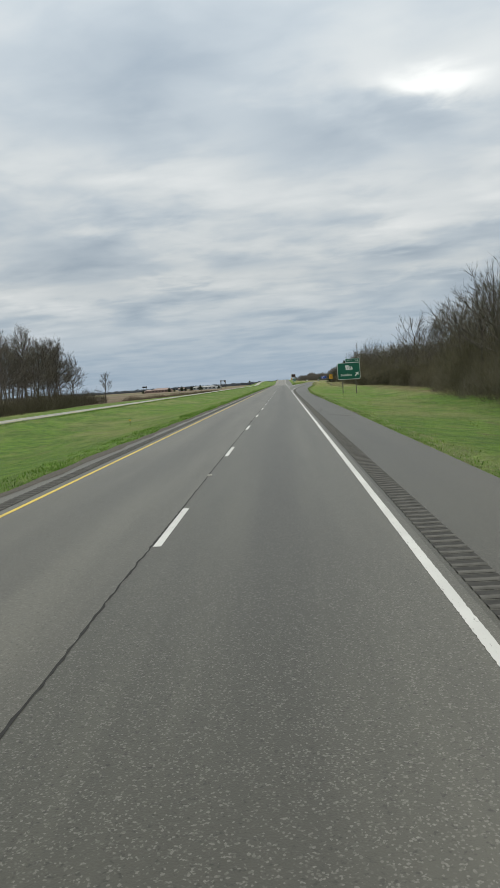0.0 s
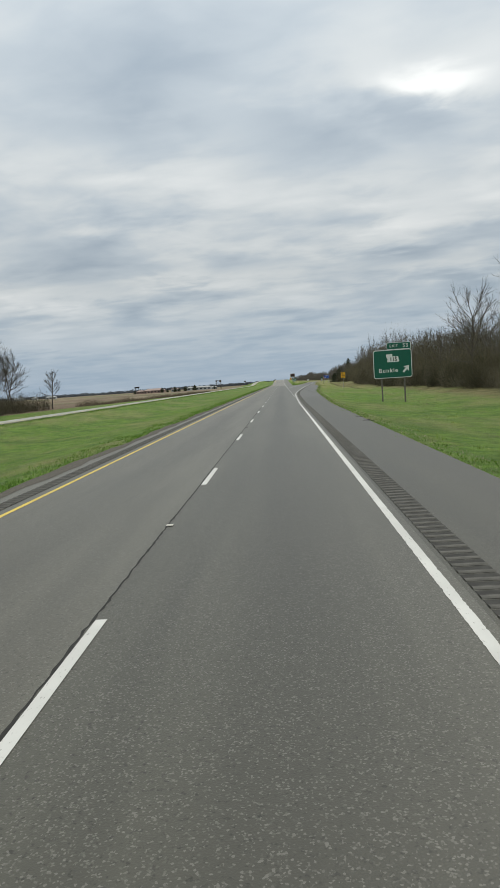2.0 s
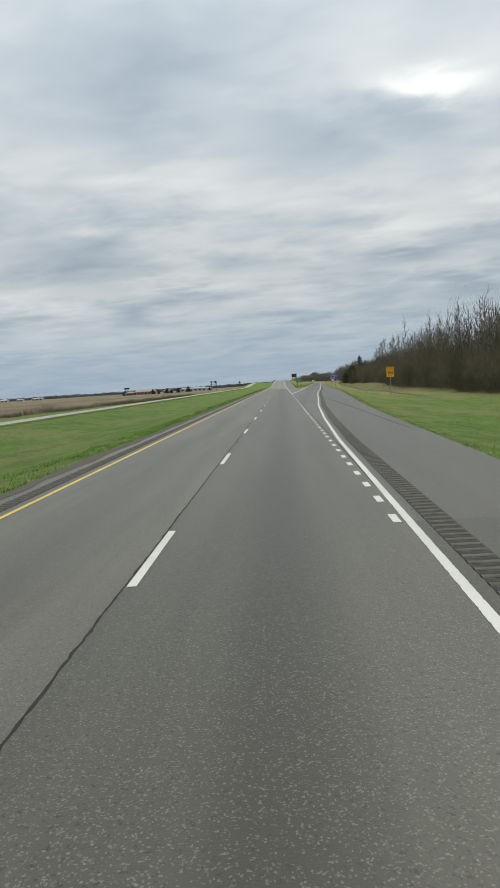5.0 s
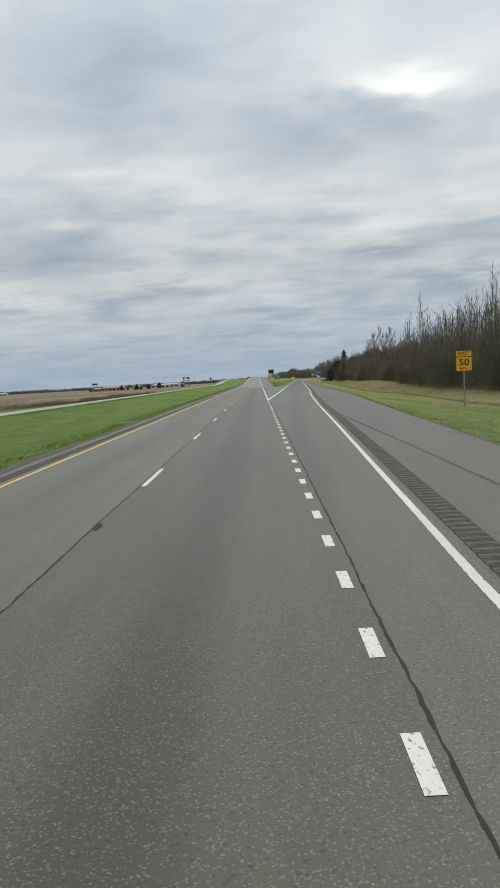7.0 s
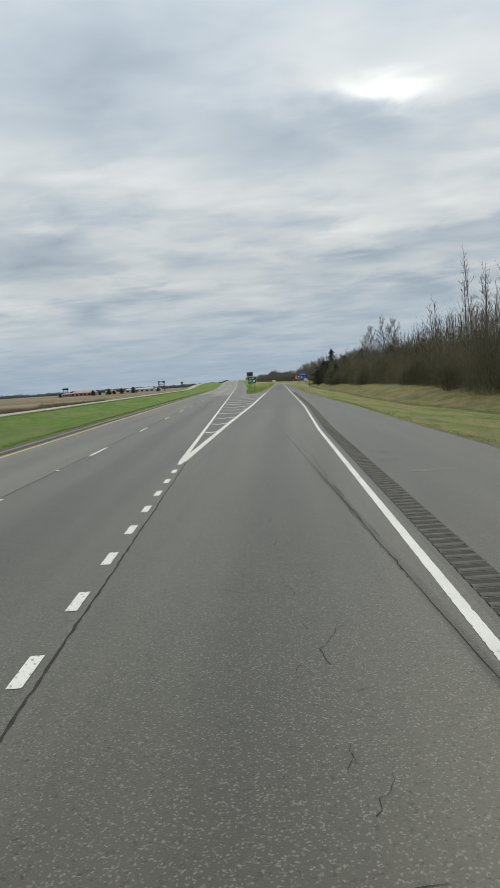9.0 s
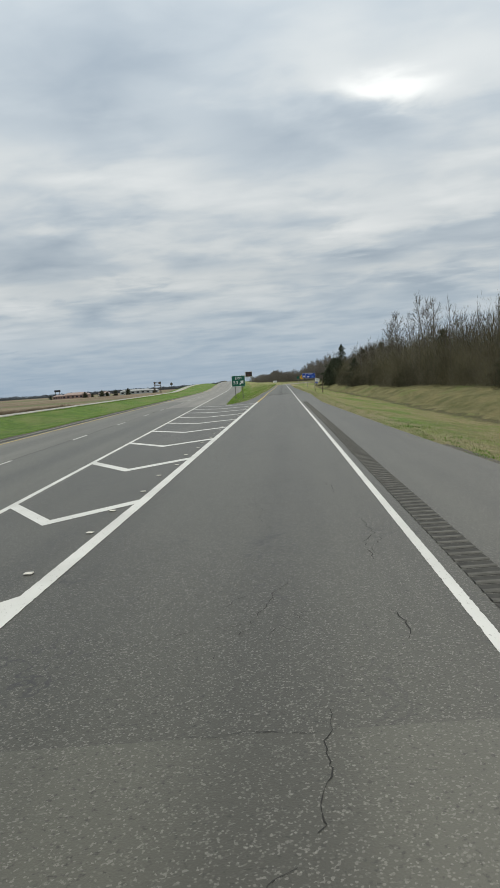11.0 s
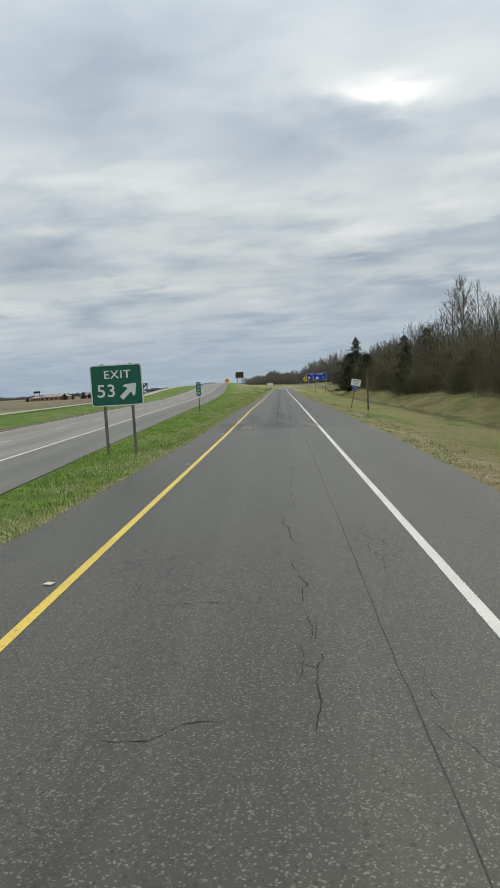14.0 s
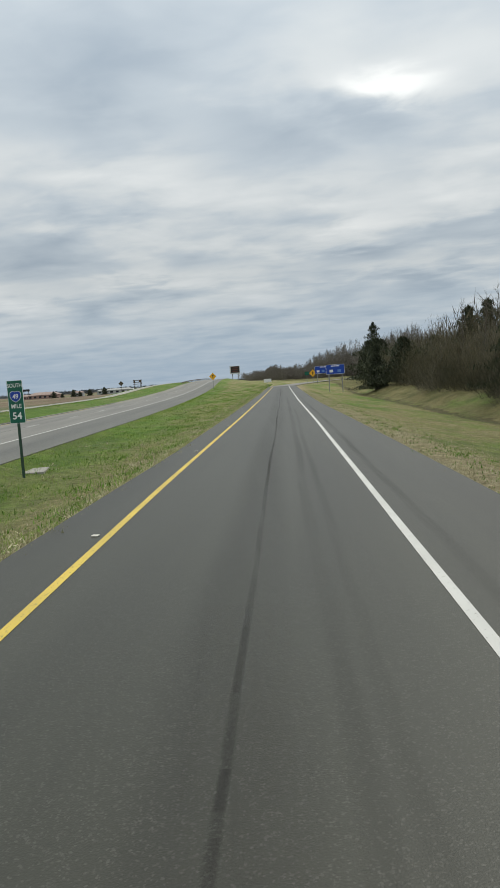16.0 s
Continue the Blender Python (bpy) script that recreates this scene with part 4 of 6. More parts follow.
def bare_tree(height, seed, lead, fork, limbs, reach, flare, side, twigs, girth, curl=0.11):
    """A leafless tree: trunk and limbs in one mesh, branches and twigs in another.
    lead: how high the stem goes; fork: lowest limb; reach: limb length; flare: lowest and highest limb angle."""
    rnd = random.Random(seed)
    thick, thin, tips = [], [], []
    H = height
    n1, n2 = (5, 3) if reach > 0.2 else (3, 2)

    def run(p, d, length, r, n, bend, rise, into, taper):
        pts = [(p, d, r)]
        for _ in range(n):
            d = (d + Vector((rnd.gauss(0, bend), rnd.gauss(0, bend), rnd.gauss(rise, bend * 0.5)))).normalized()
            q, r2 = p + d * (length / n), r * taper
            into.append((p, q, r, r2))
            p, r = q, r2
            pts.append((p, d, r))
        return pts

    stem = run(Vector((0, 0, -0.3)), Vector((rnd.gauss(0, 0.03), rnd.gauss(0, 0.03), 1)), H * lead, H * girth, 9, curl * 0.35, 0.03, thick, 0.84 if lead > 0.8 else 0.90)
    turn = rnd.uniform(0, 6.28)
    for i in range(limbs):
        u = (i + rnd.uniform(0, 0.9)) / limbs
        s = fork / lead + (1 - fork / lead) * u
        k = min(8, int(s * 9))
        p, d, r = stem[k]
        p = p.lerp(stem[k + 1][0], s * 9 - k)
        turn += 2.4 + rnd.gauss(0, 0.5)
        tilt = radians(flare[0] + (flare[1] - flare[0]) * u + rnd.gauss(0, 9))
        out = Vector((math.cos(turn) * math.sin(tilt), math.sin(turn) * math.sin(tilt), math.cos(tilt)))
        L = H * reach * (1.0 - 0.45 * u) * rnd.uniform(0.7, 1.15)
        limb = run(p, out, L, max(0.014, r * rnd.uniform(0.40, 0.62)), n1, curl, 0.09, thick if reach > 0.2 else thin, 0.80)
        for j in range(side):
            v = rnd.uniform(0.25, 1.0) * (n1 - 0.01)
            p2, d2, r2 = limb[int(v)]
            p2 = p2.lerp(limb[int(v) + 1][0], v - int(v))
            sw = (d2 + Vector((rnd.gauss(0, 0.5), rnd.gauss(0, 0.5), rnd.gauss(0.18, 0.35)))).normalized()
            tw = run(p2, sw, L * rnd.uniform(0.22, 0.48), max(0.009, r2 * 0.55), n2, 0.2, 0.06, thin, 0.72)
            for _ in range(twigs):
                w = rnd.uniform(0.2, 1.0) * (n2 - 0.01)
                p3, d3, _r = tw[int(w)]
                p3 = p3.lerp(tw[int(w) + 1][0], w - int(w))
                dd = (d3 + Vector((rnd.gauss(0, 0.34), rnd.gauss(0, 0.34), rnd.gauss(0.10, 0.3)))).normalized()
                tips.append((p3, dd * H * rnd.uniform(0.03, 0.075)))
    top = max(max(q.z for _, q, _, _ in thick), max((p + d).z for p, d in tips))
    f = H / top
    scale = lambda L, least: [(p * f, q * f, max(r0, least), max(r1, least * 0.8)) for p, q, r0, r1 in L]
    crown = limb_mesh("crown", scale(thin, 0.014), 3, [(p * f, d * f) for p, d in tips])
    return limb_mesh("trunk", scale(thick, 0.032), 6), crown


def make_tree(meshes, x, y, rz, label, group, scale=1.0):
    t = thing("tree", x, y, land(x, y) - 0.1, rz, label, "tree", group)
    t.scale = (scale, scale, scale)
    link("trunk", meshes[0], BARK, t)
    link("crown", meshes[1], LIMB, t)
    return t


COPSE = [bare_tree(20.0, 90 + i, 0.80, 0.30, 18, 0.32, (80, 20), 12, 18, 0.0105, 0.12) for i in range(5)]
SLIM = [bare_tree(12.5, 20 + i, 1.0, 0.28, 22, 0.15, (48, 18), 2, 6, 0.0085, 0.045) for i in range(6)]
TALL = [bare_tree(22.0, 60 + i, 0.90, 0.30, 18, 0.27, (66, 26), 8, 13, 0.012) for i in range(5)]
BROAD = [bare_tree(14.0, 40 + i, 0.60, 0.32, 15, 0.42, (80, 12), 11, 14, 0.018) for i in range(4)]


def tree_line(y):
    """Front of the woods along the right."""
    return float(np.interp(y, [-40, 60, 80, 110, 143, 200, 268, 305, 327, 360, 388, 418, 450, 490, 545, 590, 640], [19.0, 19.5, 21.0, 25.5, 28.5, 28.0, 28.5, 29.0, 31.0, 33.5, 35.0, 34.5, 35.5, 36.5, 42.0, 47.0, 55.0])) + 3.0 * noise.noise((0.0, y * 0.07, 1.0)) + 0.9 * noise.noise((2.0, y * 0.23, 1.0))


def canopy(y):
    return float(np.interp(y, [-40, 60, 100, 130, 205, 265, 310, 340, 413, 480, 560, 640], [14.5, 14.5, 13.5, 11.4, 11.4, 14.0, 12.6, 11.6, 10.6, 10.6, 9.6, 10.0]))


def brush_height(y):
    return float(np.interp(y, [60, 105, 160, 230, 300, 420, 480], [0.90, 0.94, 0.96, 1.10, 1.12, 1.02, 0.95])) * canopy(y) * (1 + 0.34 * noise.noise((4.0, y * 0.09, 7.0)) + 0.15 * noise.noise((9.0, y * 0.31, 1.0)))


def twig_cloud(rnd, x, y, z, length, width, upright=0.7):
    """Thin triangles standing in a thicket; x, y, z are the roots."""
    n = len(x)
    a = rnd.uniform(0, 2 * np.pi, n)
    t = np.abs(rnd.normal(0, 0.75 * (1.2 - upright), n)) + 0.1
    d = np.stack([np.cos(a) * np.sin(t), np.sin(a) * np.sin(t), np.cos(t)], -1)
    s = np.stack([np.cos(a + 1.57 + rnd.normal(0, 0.8, n)), np.sin(a + 1.57), rnd.normal(0, 0.4, n)], -1)
    s /= np.linalg.norm(s, axis=1)[:, None]
    p = np.stack([x, y, z], -1)
    L, w = np.asarray(length)[:, None], np.asarray(width)[:, None]
    return np.stack([p - s * w / 2, p + s * w / 2, p + d * L], 1)


def thicket(name, label, ya, yb, front, height, depth, count, seed, width=(0.03, 0.07), length=(0.5, 1.5), upright=0.2, material=None):
    rnd = np.random.RandomState(seed)
    tab = np.linspace(ya, yb, 240)
    fx = np.array([front(v) for v in tab])
    hz = np.array([height(v) for v in tab])
    gz = np.array([land(f + 2, v) for f, v in zip(fx, tab)])
    # stems gather in clumps
    clumps = rnd.uniform(ya, yb, max(8, int((yb - ya) * 1.1)))
    cy = clumps[rnd.randint(0, len(clumps), count)] + rnd.normal(0, 1.3, count)
    cy = np.clip(cy, ya, yb)
    back = depth * rnd.uniform(0, 1, count) ** 1.6
    h = np.interp(cy, tab, hz) * (0.72 + 0.28 * np.sin(cy * 1.7 + back))
    z = h * rnd.uniform(0, 1, count) ** 1.1
    bulge = 1.6 * np.sin(np.clip(z / np.maximum(h, 0.1), 0, 1) * np.pi) ** 0.7 * (0.6 + 0.4 * np.sin(cy * 0.8))
    x = np.interp(cy, tab, fx) + back - bulge + rnd.normal(0, 0.5, count)
    pts = twig_cloud(rnd, x, cy, np.interp(cy, tab, gz) + z - 0.2, rnd.uniform(*length, count), rnd.uniform(*width, count), upright)
    return tagged(link(name, triangles(name, pts), material or TWIG), label, "undergrowth", kind="stuff")


def bushes(name, label, ya, yb, front, height, depth, clumps, count, seed, material, length=(0.45, 1.15), width=(0.014, 0.034), spread=(1.4, 2.9)):
    """Rounded leafless bushes of fine twigs that stand side by side."""
    r = np.random.RandomState(seed)
    cy = r.uniform(ya, yb, clumps)
    back = depth * r.uniform(0, 1, clumps) ** 1.2
    cx = np.array([front(v) for v in cy]) + back
    cz = np.array([land(a, b) for a, b in zip(cx, cy)]) - 0.2
    h = np.array([height(v) for v in cy]) * r.uniform(0.52, 1.08, clumps) * (0.62 + 0.38 * back / depth)
    w = r.uniform(*spread, clumps) * np.sqrt(np.maximum(h, 1.0) / 6.0)
    k = r.randint(0, clumps, count)
    a, up = r.uniform(0, 2 * np.pi, count), r.uniform(-0.05, 1, count)
    q = r.uniform(0, 1, count) ** 0.38
    side = np.sqrt(np.clip(1 - up ** 2, 0, 1))
    lobes = 1 + 0.22 * np.sin(3 * a + k) * np.sin(5 * up + k * 1.7)
    out = np.stack([np.cos(a) * side, np.sin(a) * side, up], -1)
    p = np.stack([cx[k] + w[k] * q * lobes * out[:, 0], cy[k] + w[k] * q * lobes * out[:, 1], cz[k] + h[k] * np.clip(q * lobes * (0.04 + 0.96 * np.maximum(up, 0) ** 0.85), 0, 1.0)], -1)
    d = 0.50 * out + np.array([0, 0, 0.65]) + r.normal(0, 0.28, (count, 3))
    d /= np.linalg.norm(d, axis=1)[:, None]
    s = np.cross(d, r.normal(0, 1, (count, 3)))
    s /= np.linalg.norm(s, axis=1)[:, None] + 1e-6
    L, t = r.uniform(*length, count)[:, None], r.uniform(*width, count)[:, None]
    pts = np.stack([p - s * t / 2, p + s * t / 2, p + d * L], 1)
    return tagged(link(name, triangles(name, pts), material), label, "undergrowth", kind="stuff")


bushes("undergrowth", "dense rounded leafless olive-brown brush along the woods", -30, 636, lambda y: tree_line(y) + 1.4, brush_height, 6.5, 760, 900000, 11, TWIG, (0.30, 0.80), (0.013, 0.028), (1.8, 3.6))
# dark olive bushes whose tone also carries the shadow under the brush
bushes("dark_bushes", "dark olive leafless bushes at the foot of the woods", 150, 600, lambda y: tree_line(y) + 0.3, lambda y: 0.48 * brush_height(y), 2.5, 105, 120000, 16, DARK_BUSH, (0.35, 0.9), (0.016, 0.036), (1.8, 3.4))
bushes("front_bushes", "low leafless grey-brown bushes before the woods", -30, 620, lambda y: tree_line(y) + 0.2, lambda y: 0.42 * brush_height(y) + 0.6, 2.0, 300, 90000, 14, PALE_TWIG, (0.3, 0.8), (0.012, 0.026), (1.0, 2.0))
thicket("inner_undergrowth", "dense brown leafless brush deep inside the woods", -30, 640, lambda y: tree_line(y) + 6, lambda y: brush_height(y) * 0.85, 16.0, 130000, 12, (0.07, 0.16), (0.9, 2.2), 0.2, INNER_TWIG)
bushes("upper_twigs", "soft brown haze of fine leafless twigs above the brush", -30, 636, lambda y: tree_line(y) + 3.0, lambda y: float(np.interp(y, [200, 260, 400, 480], [0.78, 0.78, 0.90, 0.95])) * canopy(y), 9.0, 800, 420000, 13, PALE_TWIG, (0.5, 1.3), (0.010, 0.024), (1.2, 2.4))

rnd = random.Random(5)
WOODS = "bare trees along the right of the road"
inner = []
y = -20.0
while y < 640:
    base = tree_line(y)
    stand = 225 < y < 425
    for back in ((rnd.uniform(2.5, 5), rnd.uniform(4, 9), rnd.uniform(8, 15)) if stand else (rnd.uniform(3, 6), rnd.uniform(6, 14))):
        yy = y + rnd.uniform(-2, 2)
        broad = yy < 215 and rnd.random() < 0.6 or 425 < yy < 480 and rnd.random() < 0.3
        k = canopy(yy) / (14.0 if broad else 12.5)
        tree = rnd.choice(BROAD if broad else SLIM)
        k *= rnd.choice((0.76, 0.82, 0.88, 0.94, 1.00, 1.12)) * rnd.uniform(0.94, 1.04) if stand else rnd.uniform(0.78, 1.10)
        if back > 6.5:
            inner.append((tree, base + back, yy, rnd.uniform(0, 360), k))
            continue
        make_tree(tree, base + back, yy, rnd.uniform(0, 360), "bare spreading tree with dark grey bark in brush" if broad else "slender leafless tree with grey bark in brush", WOODS, k)
    y += rnd.uniform(2.4, 4.0) if stand else rnd.uniform(4.6, 7.0)


def joined_trees(name, label, trees, which, material):
    """Trees deep in the wood, gathered into one mesh."""
    verts, faces, n = [], [], 0
    for tree, x, y, rz, k in trees:
        me = tree[which]
        co = np.empty(len(me.vertices) * 3, dtype=np.float32)
        me.vertices.foreach_get("co", co)
        co = co.reshape(-1, 3) * k
        c, sn = math.cos(radians(rz)), math.sin(radians(rz))
        verts.append(np.stack([co[:, 0] * c - co[:, 1] * sn + x, co[:, 0] * sn + co[:, 1] * c + y, co[:, 2] + land(x, y) - 0.1], -1))
        faces += [tuple(v + n for v in p.vertices) for p in me.polygons]
        n += len(co)
    tagged(link(name, mesh_from(name, np.concatenate(verts).tolist(), faces), material), label, "woods", kind="stuff")


joined_trees("inner_trunks", "grey trunks of bare trees deep in the wood", inner, 0, BARK)
joined_trees("inner_branches", "fine bare branches of trees deep in the wood", inner, 1, LIMB)
for x, y, i, k, lab in ((36.0, 180.0, 1, 1.35, "bare oak with wide branching crown above brush"), (43.4, 169.0, 2, 1.55, "tall bare oak with wide branching crown behind brush"), (33.0, 118.0, 3, 1.10, "bare oak with wide branching crown above brush"), (35.5, 150.0, 3, 1.15, "bare oak with wide branching crown above brush"), (39.0, 166.0, 0, 1.20, "bare forked tree standing behind brush"), (44.6, 213.5, 2, 1.15, "bare forked tree standing behind brush"), (48.0, 284.0, 1, 1.15, "bare spreading tree behind a stand of slender trees")):
    make_tree(BROAD[i], x, y, 40.0 * i, lab, "", k)
for x, y, i, k in ((39.8, 343.7, 3, 1.62), (31.5, 322.0, 1, 1.12), (41.0, 366.0, 2, 1.25), (42.0, 372.0, 5, 1.2), (36.0, 290.0, 4, 1.3)):
    make_tree(SLIM[i], x, y, 70.0 * i, "tall slender bare tree rising above the brush", WOODS, k)

for x, y, i, k in ((49.4, 447.0, 2, 0.90), (52.5, 453.0, 0, 0.88), (55.5, 466.0, 3, 0.95), (52.9, 492.2, 0, 0.92), (55.0, 495.5, 2, 0.92), (50.0, 488.0, 4, 0.80), (58.5, 500.0, 1, 0.90), (49.0, 478.0, 3, 0.72)):
    make_tree(TALL[i], x, y, 70.0 * i, "tall bare tree with upswept limbs behind cedar bushes", WOODS, k)

# copse and lone tree beyond the far carriageway
rnd = random.Random(9)
for _ in range(74):
    yy = rnd.uniform(165, 246)
    xx = float(np.interp(yy, [165, 262], [-62, -74])) - rnd.uniform(0, 1) ** 1.3 * 40
    make_tree(rnd.choice(COPSE), xx, yy, rnd.uniform(0, 360), "tall bare grey tree in a roadside copse", "copse beyond the far carriageway", rnd.uniform(0.78, 1.2) * float(np.interp(yy, [165, 262], [1.06, 0.92])))
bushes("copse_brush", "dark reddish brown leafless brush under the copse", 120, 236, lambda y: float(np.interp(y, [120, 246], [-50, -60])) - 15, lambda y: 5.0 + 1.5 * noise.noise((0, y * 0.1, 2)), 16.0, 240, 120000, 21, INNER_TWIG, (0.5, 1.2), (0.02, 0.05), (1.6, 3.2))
make_tree(bare_tree(11.5, 77, 0.72, 0.30, 20, 0.30, (74, 8), 9, 10, 0.019, 0.10), -61.2, 244.0, 20, "lone bare tree beside a brown field", "", 1.0)


def hedge_front(y):
    return float(np.interp(y, [200, 300, 520], [-56, -50, -46]))


thicket("field_hedge", "low patchy reddish brown brush at the field edge", 250, 520, lambda y: hedge_front(y) - 3, lambda y: max(0.25, 1.1 + 2.4 * noise.noise((3, y * 0.06, 2))), 4.0, 30000, 22, (0.03, 0.08), (0.3, 0.9), 0.1, RED_TWIG)


def cedar(height, width, seed, dome=False):
    """Conical evergreen: trunk and sprays of needles."""
    r = np.random.RandomState(seed)
    n = 7000
    z = height * (0.04 + 0.96 * r.uniform(0, 1, n) ** 1.25)
    lobes = 0.72 + 0.26 * np.sin(z * 3.4 + r.uniform(0, 6.28)) + 0.14 * np.sin(z * 7.1)
    a = r.uniform(0, 2 * np.pi, n)
    lobes = lobes * (1 + 0.22 * np.sin(a * 3 + z * 1.3) + 0.12 * np.sin(a * 5 - z * 2.2))
    shape = np.sqrt(np.clip(1 - (z / height) ** 2, 0, 1)) if dome else np.clip(1 - z / height, 0, 1) ** 0.62 + 0.02
    rad = width / 2 * shape * lobes * r.uniform(0.2, 1.15, n)
    pts = twig_cloud(r, rad * np.cos(a), rad * np.sin(a), z, r.uniform(0.22, 0.62, n), r.uniform(0.06, 0.18, n), 0.1)
    bm = bmesh.new()
    cyl(bm, 0, 0, -0.3, height * 0.9, width * 0.05, 0.02, 7)
    me = bpy.data.meshes.new("trunk")
    bm.to_mesh(me)
    bm.free()
    return me, triangles("foliage", pts)


CEDARS = [cedar(12.5, 8.4, 1), cedar(5.4, 6.8, 2, True), cedar(8.5, 7.4, 3)]
for x, y, i, k in ((57.5, 632, 0, 1.36), (38.0, 530, 1, 1.10), (41.6, 525, 1, 1.30), (44.4, 517, 1, 1.20), (55.6, 526, 2, 1.4), (48.0, 588, 1, 1.75), (47.5, 572, 1, 1.65), (44.0, 560, 2, 1.05), (45.5, 505, 2, 1.12), (44.0, 494, 1, 0.9), (42.5, 478, 1, 0.75), (41.5, 424, 1, 0.7), (42.0, 409, 2, 1.0), (37.5, 370, 1, 0.6), (34.5, 316, 1, 0.5), (33.2, 262, 1, 0.45), (39.8, 448, 1, 0.8), (38.6, 400, 1, 0.6), (41.0, 462, 1, 0.85), (33.6, 283, 1, 0.6), (37.0, 469, 2, 0.78)):
    t = thing("cedar_tree", x, y, land(x, y) - 0.1, 37 * i, "dark green conical cedar at the edge of bare woods" if i == 0 else "rounded dark green cedar bush among bare brush", "tree", "cedars among the bare woods")
    t.scale = (k, k, k)
    link("trunk", CEDARS[i][0], BARK, t)
    link("foliage", CEDARS[i][1], CEDAR, t)


def far_woods(name, label, path, depth, height, count, seed, size=(3.0, 6.0), material=None, rise=(1.0, 1.0), per=130, fine=(0.04, 0.10)):
    """Distant wood: many rough crowns."""
    r = np.random.RandomState(seed)
    path = np.array(path, dtype=float)
    s = np.linspace(0, 1, len(path))
    u = r.uniform(0, 1, count)
    cx = np.interp(u, s, path[:, 0]) + r.uniform(0, depth, count) * 0.3
    cy = np.interp(u, s, path[:, 1]) + r.uniform(0, depth, count)
    cz = np.interp(u, s, path[:, 2])
    hh = height * r.uniform(0.6, 1.05, count) * np.interp(u, np.linspace(0, 1, len(rise)), rise) * (1 + 0.16 * np.sin(cx * 0.21) + 0.12 * np.sin(cx * 0.53 + 1))
    tris = []
    for x, y, z, h in zip(cx, cy, cz, hh):
        w = r.uniform(*size)
        zz = r.uniform(0, 1, per)
        rad = w * 0.5 * np.sin(np.clip(zz * 0.9 + 0.12, 0, 1) * np.pi) ** 0.5 * r.uniform(0.3, 1.0, per)
        a = r.uniform(0, 2 * np.pi, per)
        tris.append(twig_cloud(r, x + rad * np.cos(a), y + rad * np.sin(a), z + zz * h * 0.85 - 0.5, r.uniform(0.05, 0.12, per) * h, r.uniform(*fine, per) * w, 0.25))
    return tagged(link(name, triangles(name, np.concatenate(tris)), material or FAR_WOOD), label, "woods", kind="stuff")


far_woods("crossing_woods", "dark bare woods beyond the end of the ramp", [(14, 860, 2), (40, 830, 1), (70, 760, 1), (82, 716, 0.5), (150, 700, 0.5)], 70, 13.0, 2600, 31, (2.6, 5.4), rise=(0.58, 0.72, 1.35, 1.6, 1.7), per=240, fine=(0.014, 0.034))
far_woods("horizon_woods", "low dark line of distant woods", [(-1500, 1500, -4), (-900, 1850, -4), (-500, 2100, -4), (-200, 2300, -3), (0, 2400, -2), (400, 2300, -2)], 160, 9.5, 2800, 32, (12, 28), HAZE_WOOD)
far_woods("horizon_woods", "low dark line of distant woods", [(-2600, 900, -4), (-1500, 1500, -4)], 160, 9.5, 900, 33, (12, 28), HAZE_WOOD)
far_woods("right_far_woods", "grey bare woods behind the roadside trees", [(60, -40, 0), (70, 200, 0), (75, 420, 0), (85, 600, 0)], 30, 11, 420, 34, (3, 6), per=220, fine=(0.018, 0.045))


# ---------------------------------------------------------------- grass
def tufts(name, label, ya, yb, inner, outer, count, seed, material, height=(0.06, 0.20), fall=1.6):
    r = np.random.RandomState(seed)
    y = r.uniform(ya, yb, count)
    s = r.uniform(0, 1, count) ** fall
    a = np.array([float(inner(v)) for v in y]) if callable(inner) else np.full(count, inner)
    b = np.array([float(outer(v)) for v in y]) if callable(outer) else np.full(count, outer)
    # loose clumps
    keep = np.sin(y * 2.1 + 3 * np.sin(s * 9)) + np.sin(y * 0.53 + s * 5) + r.normal(0, 0.9, count) > -0.6
    y, s, a, b = y[keep], s[keep], a[keep], b[keep]
    x = a + (b - a) * s
    rows = {}
    z = np.empty(len(x))
    for i, (xx, yy) in enumerate(zip(x, y)):
        k = round(yy / 3)
        if k not in rows:
            rows[k] = tuple(np.array(c) for c in zip(*ground_row(k * 3.0)))
        z[i] = np.interp(xx, *rows[k])
    pts = twig_cloud(r, x, y, z - 0.015, r.uniform(*height, len(x)) * (0.7 + 0.6 * r.uniform(0, 1, len(x)) ** 3), r.uniform(0.008, 0.020, len(x)), 0.30)
    return tagged(link(name, triangles(name, pts), material), label, "grass", kind="stuff")


tufts("verge_grass", "short green grass on the right verge", 5, 330, paved_right, lambda y: paved_right(y) + 11, 90000, 51, BLADE, (0.03, 0.10))
tufts("dry_verge_grass", "straw coloured dormant grass on the ramp verge", 250, 520, paved_right, lambda y: paved_right(y) + 8, 26000, 52, BLADE_DRY, (0.04, 0.12))
tufts("verge_grass", "short green grass mixed into the ramp verge", 320, 520, lambda y: paved_right(y) + 0.8, lambda y: paved_right(y) + 11, 80000, 57, BLADE, (0.03, 0.10), 0.9)
tufts("median_grass", "green grass and weeds on the grass median", 5, 470, -4.95, -15.0, 130000, 53, BLADE, (0.04, 0.13), 1.5)
tufts("gore_grass", "shaggy green grass between ramp and carriageway", Y_GRASS + 1, 540, lambda y: float(paved_main(y)) + 0.1, lambda y: float(paved_gore(y)) - 0.2, 130000, 54, BLADE, (0.05, 0.16), 1.0)
tufts("gore_dry_grass", "straw coloured grass at the ramp edge", Y_GRASS + 2, 520, lambda y: float(paved_gore(y)) - 0.02, lambda y: float(paved_gore(y)) - 1.8, 45000, 55, BLADE_DRY, (0.05, 0.18), 1.6)
